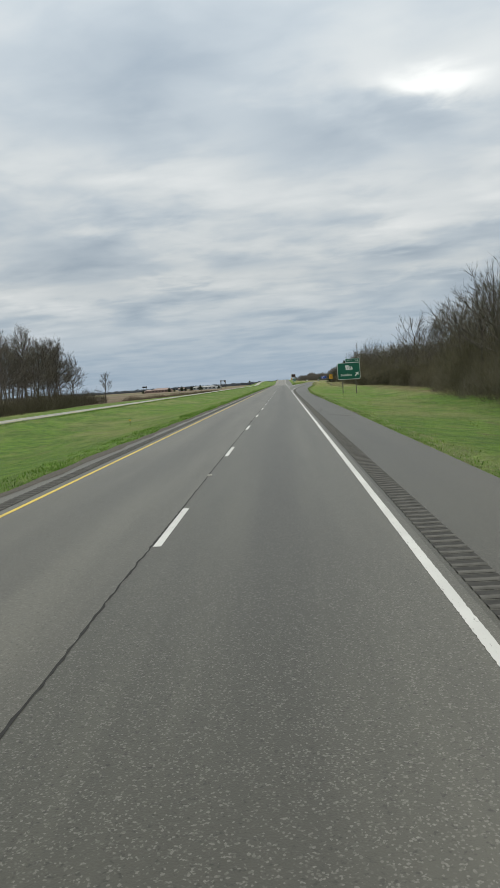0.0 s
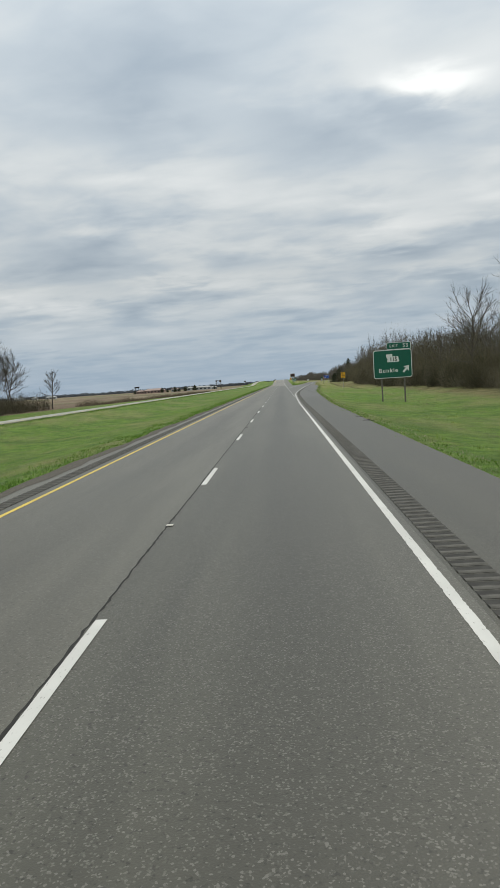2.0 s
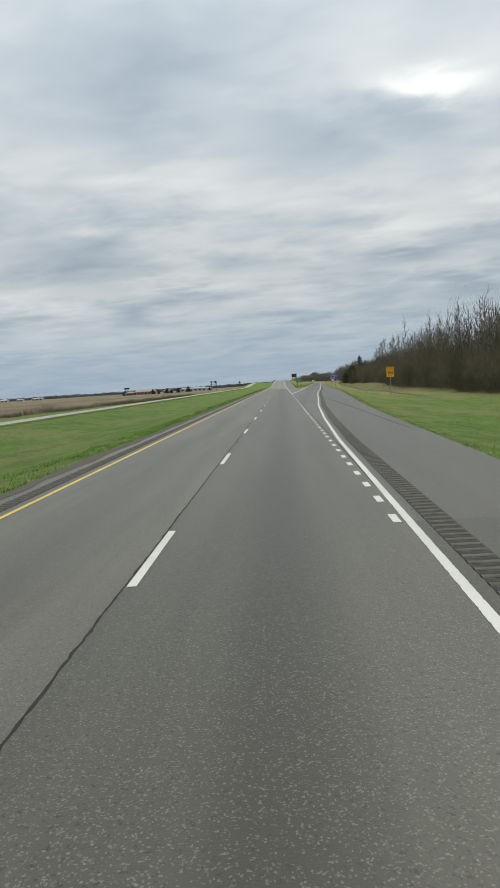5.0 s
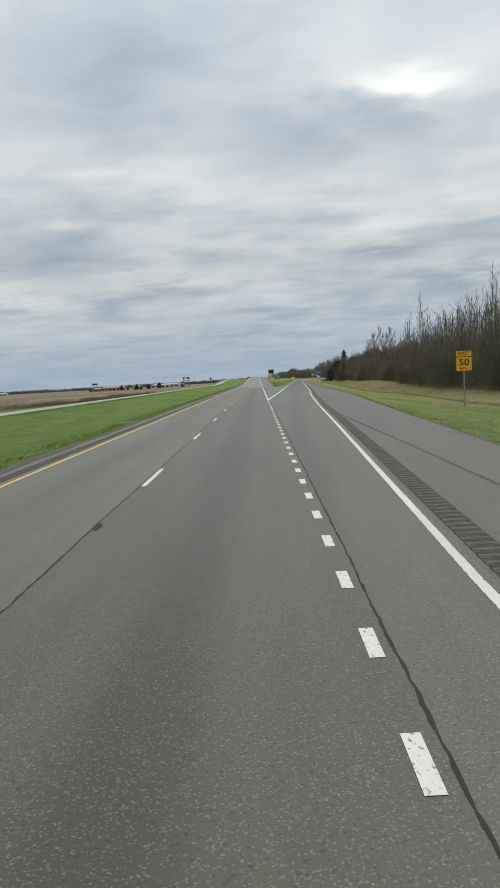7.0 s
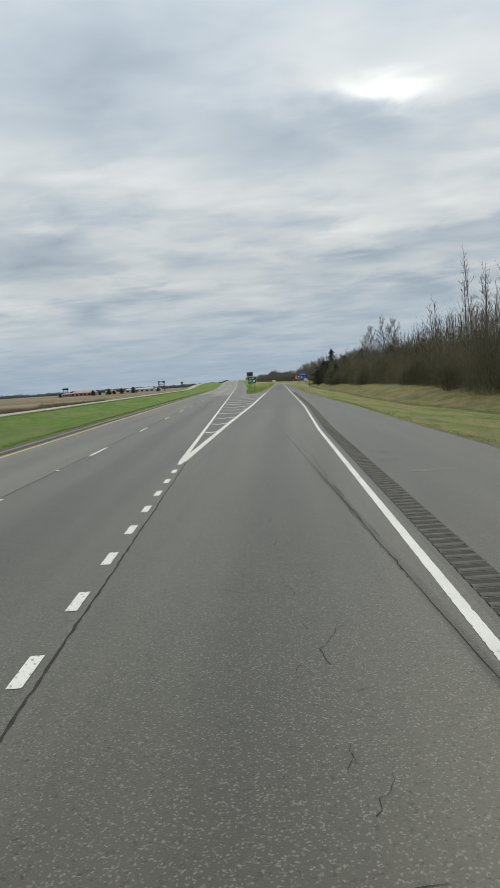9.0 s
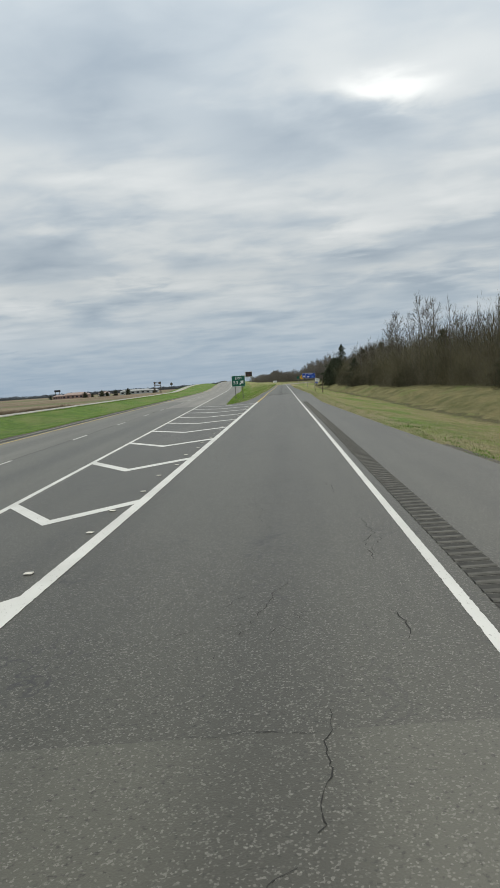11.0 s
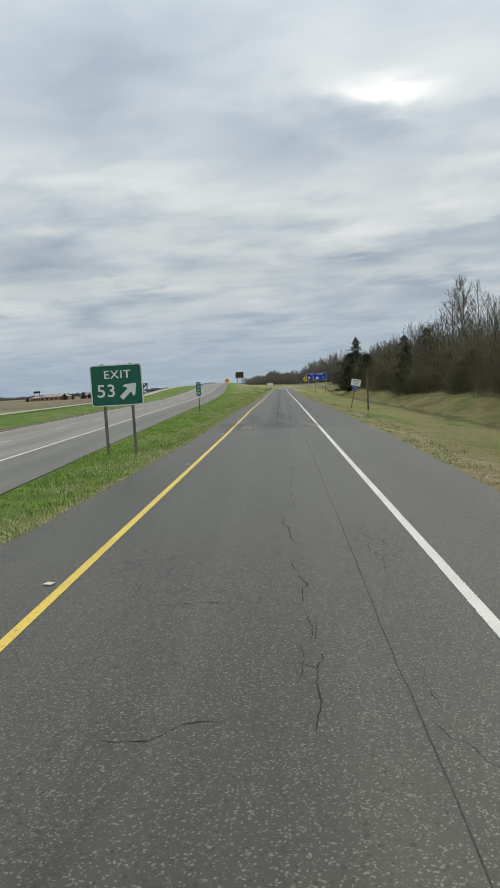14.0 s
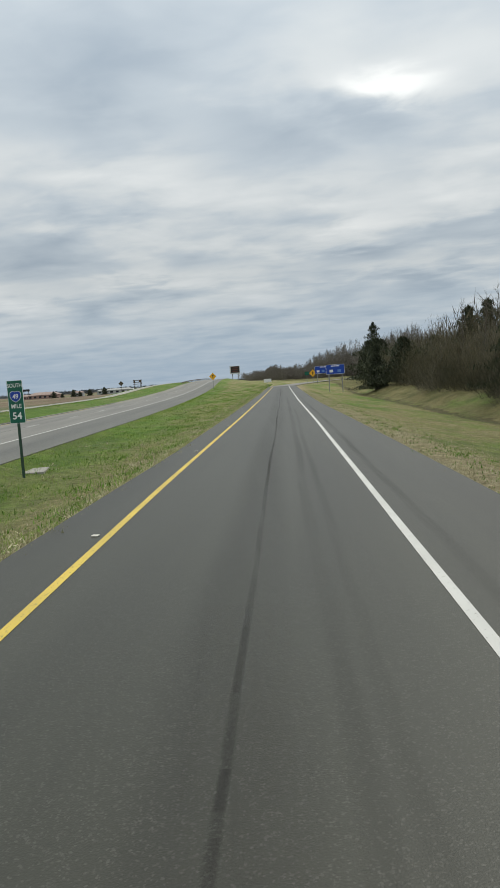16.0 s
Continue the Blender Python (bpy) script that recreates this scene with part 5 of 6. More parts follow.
tufts("median_edge_grass", "dry ragged grass along the median shoulder", 5, 470, -4.95, -6.6, 26000, 56, BLADE_DRY, (0.04, 0.13), 1.3)

tufts("gore_edge_grass", "ragged green grass creeping over the ramp edge", Y_GRASS + 2, 520, lambda y: float(paved_gore(y)) + 0.06 + 0.30 * noise.noise((1.0, y * 0.45, 4.0)), lambda y: float(paved_gore(y)) - 0.7, 42000, 66, BLADE, (0.04, 0.13), 1.0)
tufts("gore_edge_grass", "ragged green grass creeping over the road shoulder", Y_GRASS + 2, 560, lambda y: float(paved_main(y)) - 0.06 + 0.30 * noise.noise((5.0, y * 0.35, 4.0)), lambda y: float(paved_main(y)) + 0.8, 36000, 67, BLADE, (0.04, 0.14), 1.0)
# tall ditch growth, coloured dark to carry the ditch's shading as well
tufts("ditch_weeds", "dark rank weeds along the roadside ditch", 60, 560, lambda y: paved_right(y) + 9.6, lambda y: paved_right(y) + 11.4, 16000, 58, TWIG, (0.06, 0.20), 1.0)

def weeds(name, label, ya, yb, near, far, clumps, seed, material, reach=0.22, height=(0.10, 0.34), each=26):
    """Leafy clumps that stand out of the short grass."""
    r = np.random.RandomState(seed)
    cy = r.uniform(ya, yb, clumps)
    cx = np.array([near(v) + (far(v) - near(v)) * r.uniform(0, 1) ** 1.7 for v in cy])
    size = r.uniform(0.4, 1.3, clumps)
    cz = np.array([land(x, y) for x, y in zip(cx, cy)])
    k = np.repeat(np.arange(clumps), each)
    n = len(k)
    a, q = r.uniform(0, 2 * np.pi, n), reach * np.sqrt(r.uniform(0, 1, n))
    pts = twig_cloud(r, cx[k] + q * size[k] * np.cos(a), cy[k] + 1.6 * q * size[k] * np.sin(a), cz[k] - 0.02, r.uniform(*height, n) * size[k], r.uniform(0.018, 0.048, n), 0.10)
    return tagged(link(name, triangles(name, pts), material), label, "weeds", kind="stuff")


weeds("median_weeds", "leafy green weeds along the median edge", 8, 470, lambda y: -5.0, lambda y: -7.2, 2400, 61, BLADE_LUSH, 0.42, (0.05, 0.17), 60)
weeds("far_edge_weeds", "dark grass and weeds along the opposing carriageway", 40, 620, lambda y: float(far_near_edge(y)) + 0.15, lambda y: float(far_near_edge(y)) + 1.2, 1500, 68, BLADE_LUSH, 0.5, (0.10, 0.30), 30)
weeds("median_shrub", "dense clump of tall green weeds on the median", 62.2, 64.0, lambda y: -6.3, lambda y: -6.8, 60, 65, BLADE_LUSH, 0.35, (0.08, 0.24), 40)
weeds("verge_weeds", "leafy green weeds in the right verge", 8, 330, lambda y: float(paved_right(y)) + 0.2, lambda y: float(paved_right(y)) + 8, 160, 62, BLADE, 0.25, (0.06, 0.20))
weeds("gore_weeds", "rank green and dry weeds in the gore", Y_GRASS + 2, 640, lambda y: float(paved_gore(y)) - 0.3, lambda y: float(paved_main(y)) + 0.2, 1700, 63, BLADE_LUSH, 0.45, (0.05, 0.17), 52)
weeds("gore_dead_weeds", "pale dead weeds in the gore", Y_GRASS + 2, 640, lambda y: float(paved_gore(y)) - 0.1, lambda y: float(paved_main(y)) + 0.6, 420, 64, BLADE_DRY, 0.34, (0.05, 0.15), 34)

# straw coloured bands beside the pavement
def verge_band(name, label, ys, inner, outer, seed, columns=5, material=None):
    ys = np.asarray(ys)
    r = np.random.RandomState(seed)
    wob = np.convolve(r.normal(0, 1, len(ys) + 8), np.ones(9) / 9, "valid") * 0.9
    verts, uv = [], []
    for y, w in zip(ys, wob):
        row = ground_row(float(y))
        xs, zs = [p[0] for p in row], [p[1] for p in row]
        a, b = float(inner(y)), float(outer(y)) + w * (1 if outer(y) > inner(y) else -1)
        b = max(b, a + 0.03) if outer(y) > inner(y) else min(b, a - 0.03)
        for j in range(columns + 1):
            x = a + (b - a) * j / columns
            verts.append((x, y, float(np.interp(x, xs, zs)) + 0.018 - 0.035 * (j == columns)))
            uv.append((x, y))
    k = columns + 1
    faces = [(i * k + j, i * k + j + 1, (i + 1) * k + j + 1, (i + 1) * k + j) for i in range(len(ys) - 1) for j in range(columns)]
    if outer(ys[0]) < inner(ys[0]):
        faces = [f[::-1] for f in faces]
    return tagged(link(name, mesh_from(name, verts, faces, uv), material), label, "dry grass", kind="structure")



tufts("dead_verge_grass", "pale matted dead grass beside the ramp shoulder", 317, 500, paved_right, lambda y: paved_right(y) + 2.5, 60000, 60, BLADE_DRY, (0.04, 0.14), 1.5)
verge_band("shoulder_soil", "bare gravelly soil along the shoulder edge", np.arange(2, 318, 3.0), lambda y: float(paved_right(y)) + 0.01, lambda y: float(paved_right(y)) + 0.14, 7, 2, SOIL)
tufts("shoulder_edge_grass", "ragged dry grass creeping over the shoulder edge", 5, 371, lambda y: paved_right(y) - 0.10 + 0.30 * noise.noise((3.0, y * 0.5, 1.0)), lambda y: paved_right(y) + 0.9, 80000, 59, BLADE_DRY, (0.03, 0.11), 1.4)
weeds("shoulder_edge_weeds", "ragged green weeds creeping over the shoulder edge", 8, 330, lambda y: float(paved_right(y)) - 0.05, lambda y: float(paved_right(y)) + 0.7, 1100, 69, BLADE_LUSH, 0.30, (0.03, 0.11), 40)
weeds("dead_edge_clumps", "pale clumps of dead grass along the ramp shoulder", 317, 500, lambda y: float(paved_right(y)) - 0.08, lambda y: float(paved_right(y)) + 1.3, 900, 70, BLADE_DRY, 0.30, (0.03, 0.10), 44)
weeds("ramp_edge_weeds", "small green weeds among dead grass along the ramp shoulder", 317, 520, lambda y: float(paved_right(y)) + 0.05, lambda y: float(paved_right(y)) + 1.8, 520, 72, BLADE_LUSH, 0.30, (0.03, 0.12), 36)
weeds("gore_edge_clumps", "pale clumps of dead grass along the ramp edge", Y_GRASS + 3, 540, lambda y: float(paved_gore(y)) + 0.10, lambda y: float(paved_gore(y)) - 1.2, 800, 71, BLADE_DRY, 0.26, (0.04, 0.13), 40)

# bare soil along the median edge
strip("gravel_edge", steps(-40, 480, 1.5), lambda y: -5.12 + 0.10 * np.sin(y * 0.37) + 0.06 * np.sin(y * 1.3), lambda y: -4.66 + 0.06 * np.sin(y * 0.9) + 0.04 * np.sin(y * 2.3), 0.0, SOIL, 4, lift=0.008)
tagged(bpy.data.objects["gravel_edge"], "brown gravelly soil between median grass and shoulder", "soil", kind="structure")


# ---------------------------------------------------------------- signs
def lettering(name, text, size, x, z, material, parent, depth=0.0, spacing=1.0, wide=1.0, bold=0.0):
    """Built-in lettering as a flat mesh on the face that looks along -y."""
    cu = bpy.data.curves.new(name, "FONT")
    cu.body, cu.size, cu.align_x, cu.align_y = text, size, "CENTER", "CENTER"
    cu.space_character = spacing
    cu.offset = bold
    tmp = new("tmp_text", cu)
    bpy.context.view_layer.update()
    me = bpy.data.meshes.new_from_object(tmp.evaluated_get(bpy.context.evaluated_depsgraph_get()))
    bpy.data.objects.remove(tmp)
    me.transform(Matrix.Translation((x, depth, z)) @ Matrix.Rotation(radians(90), 4, "X") @ Matrix.Diagonal((wide, 1, 1, 1)))
    me.name = name
    return link(name, me, material, parent)


def rounded(bm, x0, x1, z0, z1, r, y0, y1, seg=5):
    """A plate with round corners, its face towards -y."""
    pts = []
    for cx, cz, a in ((x1 - r, z1 - r, 0), (x0 + r, z1 - r, 90), (x0 + r, z0 + r, 180), (x1 - r, z0 + r, 270)):
        for i in range(seg + 1):
            t = radians(a + 90 * i / seg)
            pts.append((cx + r * math.cos(t), cz + r * math.sin(t)))
    f = [bm.verts.new((x, y0, z)) for x, z in pts]
    b = [bm.verts.new((x, y1, z)) for x, z in pts]
    bm.faces.new(f[::-1])
    bm.faces.new(b)
    for i in range(len(f)):
        j = (i + 1) % len(f)
        bm.faces.new((f[i], f[j], b[j], b[i]))
    bmesh.ops.recalc_face_normals(bm, faces=bm.faces)
    return bm


def plate(name, x0, x1, z0, z1, r, y, material, parent, thick=0.02, label=""):
    return part(name, rounded(bmesh.new(), x0, x1, z0, z1, r, y, y + thick), material, parent, label)


def bordered(name, x0, x1, z0, z1, r, y, face, rim, parent, w=0.05, label=""):
    p = plate(name, x0, x1, z0, z1, r, y, rim, parent, 0.02, label)
    plate("face", x0 + w, x1 - w, z0 + w, z1 - w, max(0.01, r - w), y - 0.004, face, p, 0.004)
    return p


def polygon(name, pts, y, material, parent):
    bm = bmesh.new()
    f = bm.faces.new([bm.verts.new((x, y, z)) for x, z in pts])
    bmesh.ops.recalc_face_normals(bm, faces=[f])
    if f.normal.y > 0:
        f.normal_flip()
    return part(name, bm, material, parent)


def arrow(x, z, size, y, material, parent, angle=45):
    """A bold arrow, turned clockwise from up."""
    shape = [(-0.11, -0.5), (0.11, -0.5), (0.11, 0.05), (0.34, -0.05), (0.34, 0.08), (0, 0.5), (-0.34, 0.08), (-0.34, -0.05), (-0.11, 0.05)]
    c, s = math.cos(radians(-angle)), math.sin(radians(-angle))
    return polygon("arrow", [(x + size * (a * c - b * s), z + size * (a * s + b * c)) for a, b in shape], y, material, parent)


def post(x, z0, z1, parent, material=RUST, r=0.06, y=0.08, square=True):
    bm = bmesh.new()
    if square:
        box(bm, x - r * 0.5, x + r * 0.5, y - 0.002, y + r * 1.6, z0, z1)
        box(bm, x - r, x + r, y - 0.012, y - 0.002, z0, z1)
        box(bm, x - r, x + r, y + r * 1.6, y + r * 1.6 + 0.012, z0, z1)
    else:
        cyl(bm, x, y, z0, z1, r, r, 10)
    return part("post", bm, material, parent)


def bars(x, z, widths, height, y, material, parent, gap=0.06):
    total = sum(widths) + gap * (len(widths) - 1)
    at = x - total / 2
    for w in widths:
        plate("bar", at, at + w, z - height / 2, z + height / 2, height * 0.2, y, material, parent, 0.003)
        at += w + gap


def exit_direction_sign():
    s = thing("exit_direction_sign", 14.75, 137.6, 0, 0, "large green exit direction sign with white border on two posts", "road sign")
    z0, z1, w = 1.82, 5.03, 2.18
    p = bordered("panel", -w, w, z0, z1, 0.30, 0, SIGN_GREEN, SIGN_WHITE, s, 0.07)
    tab = bordered("exit_tab", -w + 1.60, w - 0.05, z1 + 0.01, z1 + 0.80, 0.06, 0, SIGN_GREEN, SIGN_WHITE, s, 0.045, "green exit number tab with white lettering")
    lettering("exit_word", "EXIT", 0.42, 0.20, z1 + 0.40, SIGN_WHITE, tab, -0.008, 1.15)
    lettering("exit_number", "53", 0.62, 1.52, z1 + 0.41, SIGN_WHITE, tab, -0.008, 1.1)
    zs = z1 - 0.93
    outline = [(-0.72, 0.42), (-0.02, 0.46), (-0.02, 0.17), (0.20, 0.20), (0.30, 0.12), (0.62, 0.16), (0.68, -0.10), (0.76, -0.38), (0.60, -0.48), (-0.66, -0.46), (-0.56, -0.1), (-0.72, 0.1)]
    shield = polygon("route_marker", [(a + 0.02, b + zs) for a, b in outline], -0.008, SIGN_WHITE, p)
    shield["label"] = "white route marker in the outline of a state"
    lettering("route_number", "115", 0.60, 0.10, zs - 0.19, SIGN_BLACK, shield, -0.011, 1.0, 0.95, 0.012)
    lettering("place_name", "Bunkie", 0.66, -0.52, z0 + 0.86, SIGN_WHITE, p, -0.008, 1.22, 1.0, 0.01)
    arrow(1.50, z0 + 0.98, 1.02, -0.008, SIGN_WHITE, p, 42)
    for x in (-1.30, 1.28):
        post(x, land(14.75 + x, 137.6) - 0.3, z1 - 0.2, s, GREY_POST, 0.075, 0.03)
    return s


def exit_speed_sign():
    s = thing("exit_speed_sign", 18.6, 245.8, 0, 0, "yellow advisory exit speed sign on a steel post", "road sign")
    p = bordered("panel", -0.61, 0.61, 2.02, 3.10, 0.06, 0, SIGN_YELLOW, SIGN_BLACK, s, 0.025)
    t = bordered("exit_plate", -0.61, 0.61, 3.12, 3.58, 0.05, 0, SIGN_YELLOW, SIGN_BLACK, s, 0.025)
    lettering("exit_word", "EXIT", 0.34, 0, 3.35, SIGN_MAROON, t, -0.008, 1.15, 1.1, 0.008)
    lettering("speed", "50", 0.68, 0, 2.66, SIGN_MAROON, p, -0.008, 1.05, 1.15, 0.014)
    lettering("unit", "M.P.H.", 0.22, 0, 2.21, SIGN_MAROON, p, -0.008, 1.1, 1.0, 0.006)
    post(0, land(18.6, 245.8) - 0.3, 3.5, s, STEEL, 0.045, 0.03)
    return s


def exit_gore_sign():
    s = thing("exit_gore_sign", 8.10, 394.7, 0, 2, "green exit number sign with white arrow on two posts", "road sign")
    z0, z1, w = 1.77, 3.32, 0.97
    p = bordered("panel", -w, w, z0, z1, 0.12, 0, SIGN_GREEN, SIGN_WHITE, s, 0.04)
    lettering("exit_word", "EXIT", 0.42, 0.04, z1 - 0.39, SIGN_WHITE, p, -0.008, 1.15, 1.05, 0.006)
    lettering("exit_number", "53", 0.66, -0.40, z0 + 0.55, SIGN_WHITE, p, -0.008, 1.08, 1.05, 0.008)
    arrow(0.44, z0 + 0.55, 0.80, -0.008, SIGN_WHITE, p, 47)
    for x in (-0.50, 0.54):
        post(x, land(8.10 + x, 394.7) - 0.3, z1 + 0.03, s, GREY_POST, 0.05, 0.03)
    return s


def mile_marker():
    s = thing("mile_marker", 8.6, 436.4, 0, 3, "tall narrow green mile marker on a steel post", "road sign")
    z0, z1, w = 1.44, 2.76, 0.235
    p = bordered("panel", -w, w, z0, z1, 0.03, 0, SIGN_GREEN, SIGN_WHITE, s, 0.010)
    lettering("direction_word", "SOUTH", 0.17, 0, z1 - 0.16, SIGN_WHITE, p, -0.008, 1.0, 0.80, 0.003)
    shape = [(-0.15, 0.10), (-0.08, 0.145), (0, 0.12), (0.08, 0.145), (0.15, 0.10), (0.16, -0.02), (0.10, -0.12), (0, -0.18), (-0.10, -0.12), (-0.16, -0.02)]
    zs = z1 - 0.48
    m = polygon("route_shield", [(a * 1.1, b * 1.1 + zs) for a, b in shape], -0.007, SIGN_WHITE, p)
    polygon("shield_face", [(a, b + zs) for a, b in shape], -0.010, SIGN_BLUE, m)
    lettering("route_number", "49", 0.20, 0, zs - 0.02, SIGN_WHITE, m, -0.013, 1.0, 0.9, 0.004)
    lettering("mile_word", "MILE", 0.18, 0, z1 - 0.80, SIGN_WHITE, p, -0.008, 1.0, 0.88, 0.003)
    lettering("mile_number", "54", 0.30, 0, z1 - 1.10, SIGN_WHITE, p, -0.008, 1.05, 0.95, 0.006)
    post(0, land(8.6, 436.4) - 0.3, z1, s, GREEN_POST, 0.035, 0.03)
    # pale slab at its foot
    pad = thing("concrete_pad", 8.15, 438.0, land(8.15, 438) - 0.045, 8, "pale concrete drain pad in the grass", "slab")
    part("slab", box(bmesh.new(), -0.9, 0.7, -0.7, 0.7, -0.12, 0.03, 0.02), CONCRETE_PLAIN, pad)


def leaning_sign():
    s = new("leaning_sign")
    s.matrix_world = pose(23.0, 433.0, land(23.0, 433.0), 0, 13, 0)
    tagged(s, "leaning white notice sign with small blue plate on thin post", "road sign")
    p = bordered("panel", -0.46, 0.46, 2.06, 2.70, 0.03, 0, SIGN_WHITE, SIGN_BLACK, s, 0.012)
    bars(-0.02, 2.56, (0.10, 0.17, 0.08, 0.14), 0.09, -0.008, FADED_BLUE, p, 0.04)
    bars(0.03, 2.44, (0.18, 0.08, 0.22), 0.06, -0.008, FADED_BLUE, p, 0.04)
    bars(0.02, 2.31, (0.26,), 0.035, -0.008, SIGN_BLACK, p)
    bars(0.04, 2.20, (0.14, 0.18), 0.025, -0.008, FADED_BLUE, p, 0.04)
    b = bordered("blue_plate", -0.26, 0.26, 1.68, 2.03, 0.03, 0, SIGN_BLUE, SIGN_WHITE, s, 0.012)
    arrow(0.05, 1.86, 0.20, -0.008, SIGN_WHITE, b, 90)
    post(0, -0.3, 2.3, s, RUST, 0.03, 0.03)
    q = thing("timber_pole", 24.4, 432.2, 0, 0, "weathered brown timber pole standing in dry grass", "pole")
    part("shaft", cyl(bmesh.new(), 0, 0, land(24.4, 432.2) - 0.3, 2.6, 0.056, 0.046, 10), TIMBER, q)
    part("brace_post", cyl(bmesh.new(), 0.085, 0.04, land(24.4, 432.2) - 0.3, 2.52, 0.042, 0.036, 10), TIMBER, q)


def service_sign(x, y, w, z0, z1, label, logos):
    s = thing("service_sign", x, y, 0, 0, label, "road sign")
    p = bordered("panel", -w / 2, w / 2, z0, z1, 0.12, 0, SIGN_BLUE, SIGN_WHITE, s, 0.05)
    bars(0, z1 - 0.28, (0.5, 0.34, 0.6), 0.2, -0.008, SIGN_WHITE, p)
    for i in range(logos):
        cx = (i - (logos - 1) / 2) * (w / (logos + 0.3))
        plate("logo_plate", cx - 0.34, cx + 0.34, z0 + 0.34, z0 + 0.84, 0.04, -0.008, SIGN_WHITE if i == 0 else LOGO_BLUE, p, 0.003)
    for px in (-w * 0.36, w * 0.36):
        post(px, land(x + px, y) - 0.3, z1, s, STEEL, 0.07, 0.03)
    return s


def diamond(x, y, size, zc, label, name="warning_sign", arrows=False):
    s = thing(name, x, y, 0, 0, label, "road sign")
    h = size / 2 * 1.414
    bm = bmesh.new()
    rounded(bm, -size / 2, size / 2, -size / 2, size / 2, 0.06, 0, 0.02)
    bmesh.ops.transform(bm, matrix=Matrix.Translation((0, 0, zc)) @ Matrix.Rotation(radians(45), 4, "Y"), verts=bm.verts)
    p = part("panel", bm, SIGN_YELLOW, s)
    polygon("symbol", [(-0.07 * size, zc - 0.28 * size), (0.07 * size, zc - 0.28 * size), (0.07 * size, zc + 0.1 * size), (0.2 * size, zc + 0.1 * size), (0, zc + 0.36 * size), (-0.2 * size, zc + 0.1 * size), (-0.07 * size, zc + 0.1 * size)], -0.006, SIGN_BLACK, p)
    post(0, land(x, y) - 0.3, zc + 0.1, s, STEEL, 0.05, 0.03)
    return s


def message_sign():
    s = thing("message_sign", 12.6, 729, 0, 0, "dark electronic message board on two steel posts", "road sign")
    g = land(12.6, 729)
    z0, z1 = 5.6, 8.9
    p = part("cabinet", box(bmesh.new(), -2.45, 2.15, 0, 0.9, z0 - 0.25, z1, 0.05), PALE_METAL, s, "pale grey metal cabinet")
    plate("bezel", -1.98, 1.98, z0 + 0.2, z1 - 0.2, 0.05, -0.02, SIGN_BLACK, p, 0.02)
    plate("screen", -1.9, 1.9, z0 + 0.3, z1 - 0.3, 0.04, -0.03, SIGN_BLACK, p, 0.01)
    for i, ws in enumerate(((0.7, 1.0, 0.7), (1.0, 1.3), (0.6, 0.7, 0.9))):
        bars(0, z1 - 0.85 - i * 0.8, ws, 0.30, -0.036, SIGN_RED, p)
    for x in (-1.35, 1.35):
        post(x, g - 0.5, z1, s, STEEL, 0.16, 0.95)


LOGO_BLUE = plain("pale_blue_logo_plate", (0.10, 0.22, 0.55), 0.45, 0, 0.1, 3.0)
PALE_METAL = plain("pale_painted_metal", (0.55, 0.56, 0.56), 0.5, 0, 0.1)
CONCRETE_PLAIN = plain("plain_concrete", (0.33, 0.32, 0.29), 0.9, 0, 0.15)
exit_direction_sign()
exit_speed_sign()
exit_gore_sign()
mile_marker()
leaning_sign()
service_sign(33.2, 545.0, 3.5, 2.25, 4.05, "blue roadside services sign with logo plates on posts", 2)
service_sign(36.2, 590.0, 4.2, 2.6, 4.5, "wide blue services sign beyond another services sign", 3)
diamond(8.7, 577.9, 1.22, 3.6, "yellow diamond warning sign beside the climbing carriageway")
diamond(35.8, 612.0, 1.5, 2.9, "yellow diamond warning sign at the end of the ramp")
message_sign()
ws = thing("small_white_sign", 20.6, 552.0, 0, 0, "small white rectangular sign on a short post", "road sign")
plate("panel", -0.75, 0.75, 1.5, 2.2, 0.05, 0, SIGN_WHITE, ws)
post(0, land(20.6, 552) - 0.3, 2.0, ws, STEEL, 0.05, 0.03)
gs = thing("small_green_sign", 33.9, 610.0, 0, 0, "small green route sign at the end of the ramp", "road sign")
plate("panel", -0.6, 0.6, 2.4, 3.4, 0.05, 0, SIGN_GREEN, gs)
post(0, land(33.9, 610) - 0.3, 3.3, gs, STEEL, 0.05, 0.03)

# raised markers along the ramp's left line
marker_me = bpy.data.meshes.new("pavement_marker")
bm = bmesh.new()
box(bm, -0.06, 0.06, -0.05, 0.05, 0, 0.020, 0.012)
bm.to_mesh(marker_me)
bm.free()
rm = random.Random(12)
spots = [(302.0 + i * 2.35 + rm.uniform(-0.4, 0.4), -0.26 - 0.12 * (i % 2)) for i in range(30)] + [(377.0 + i * 12.2, -0.22) for i in range(9)]
for y, off in spots:
    m = link("pavement_marker", marker_me, SILVER)
    m.matrix_world = pose(float(edge_left(y)) + off, y, float(ramp_level(y)) + 0.004, 0, 0, rm.uniform(-25, 25))
    tagged(m, "small worn raised pavement marker beside the edge line", "pavement marker", "raised markers along the ramp")

for y in (20.65, 69.4, 240.4, 264.8):
    m = link("pavement_marker", marker_me, SILVER)
    m.matrix_world = pose(0.02, y, 0.004)
    tagged(m, "small worn raised pavement marker on the lane joint", "pavement marker", "raised markers on the lane joint")


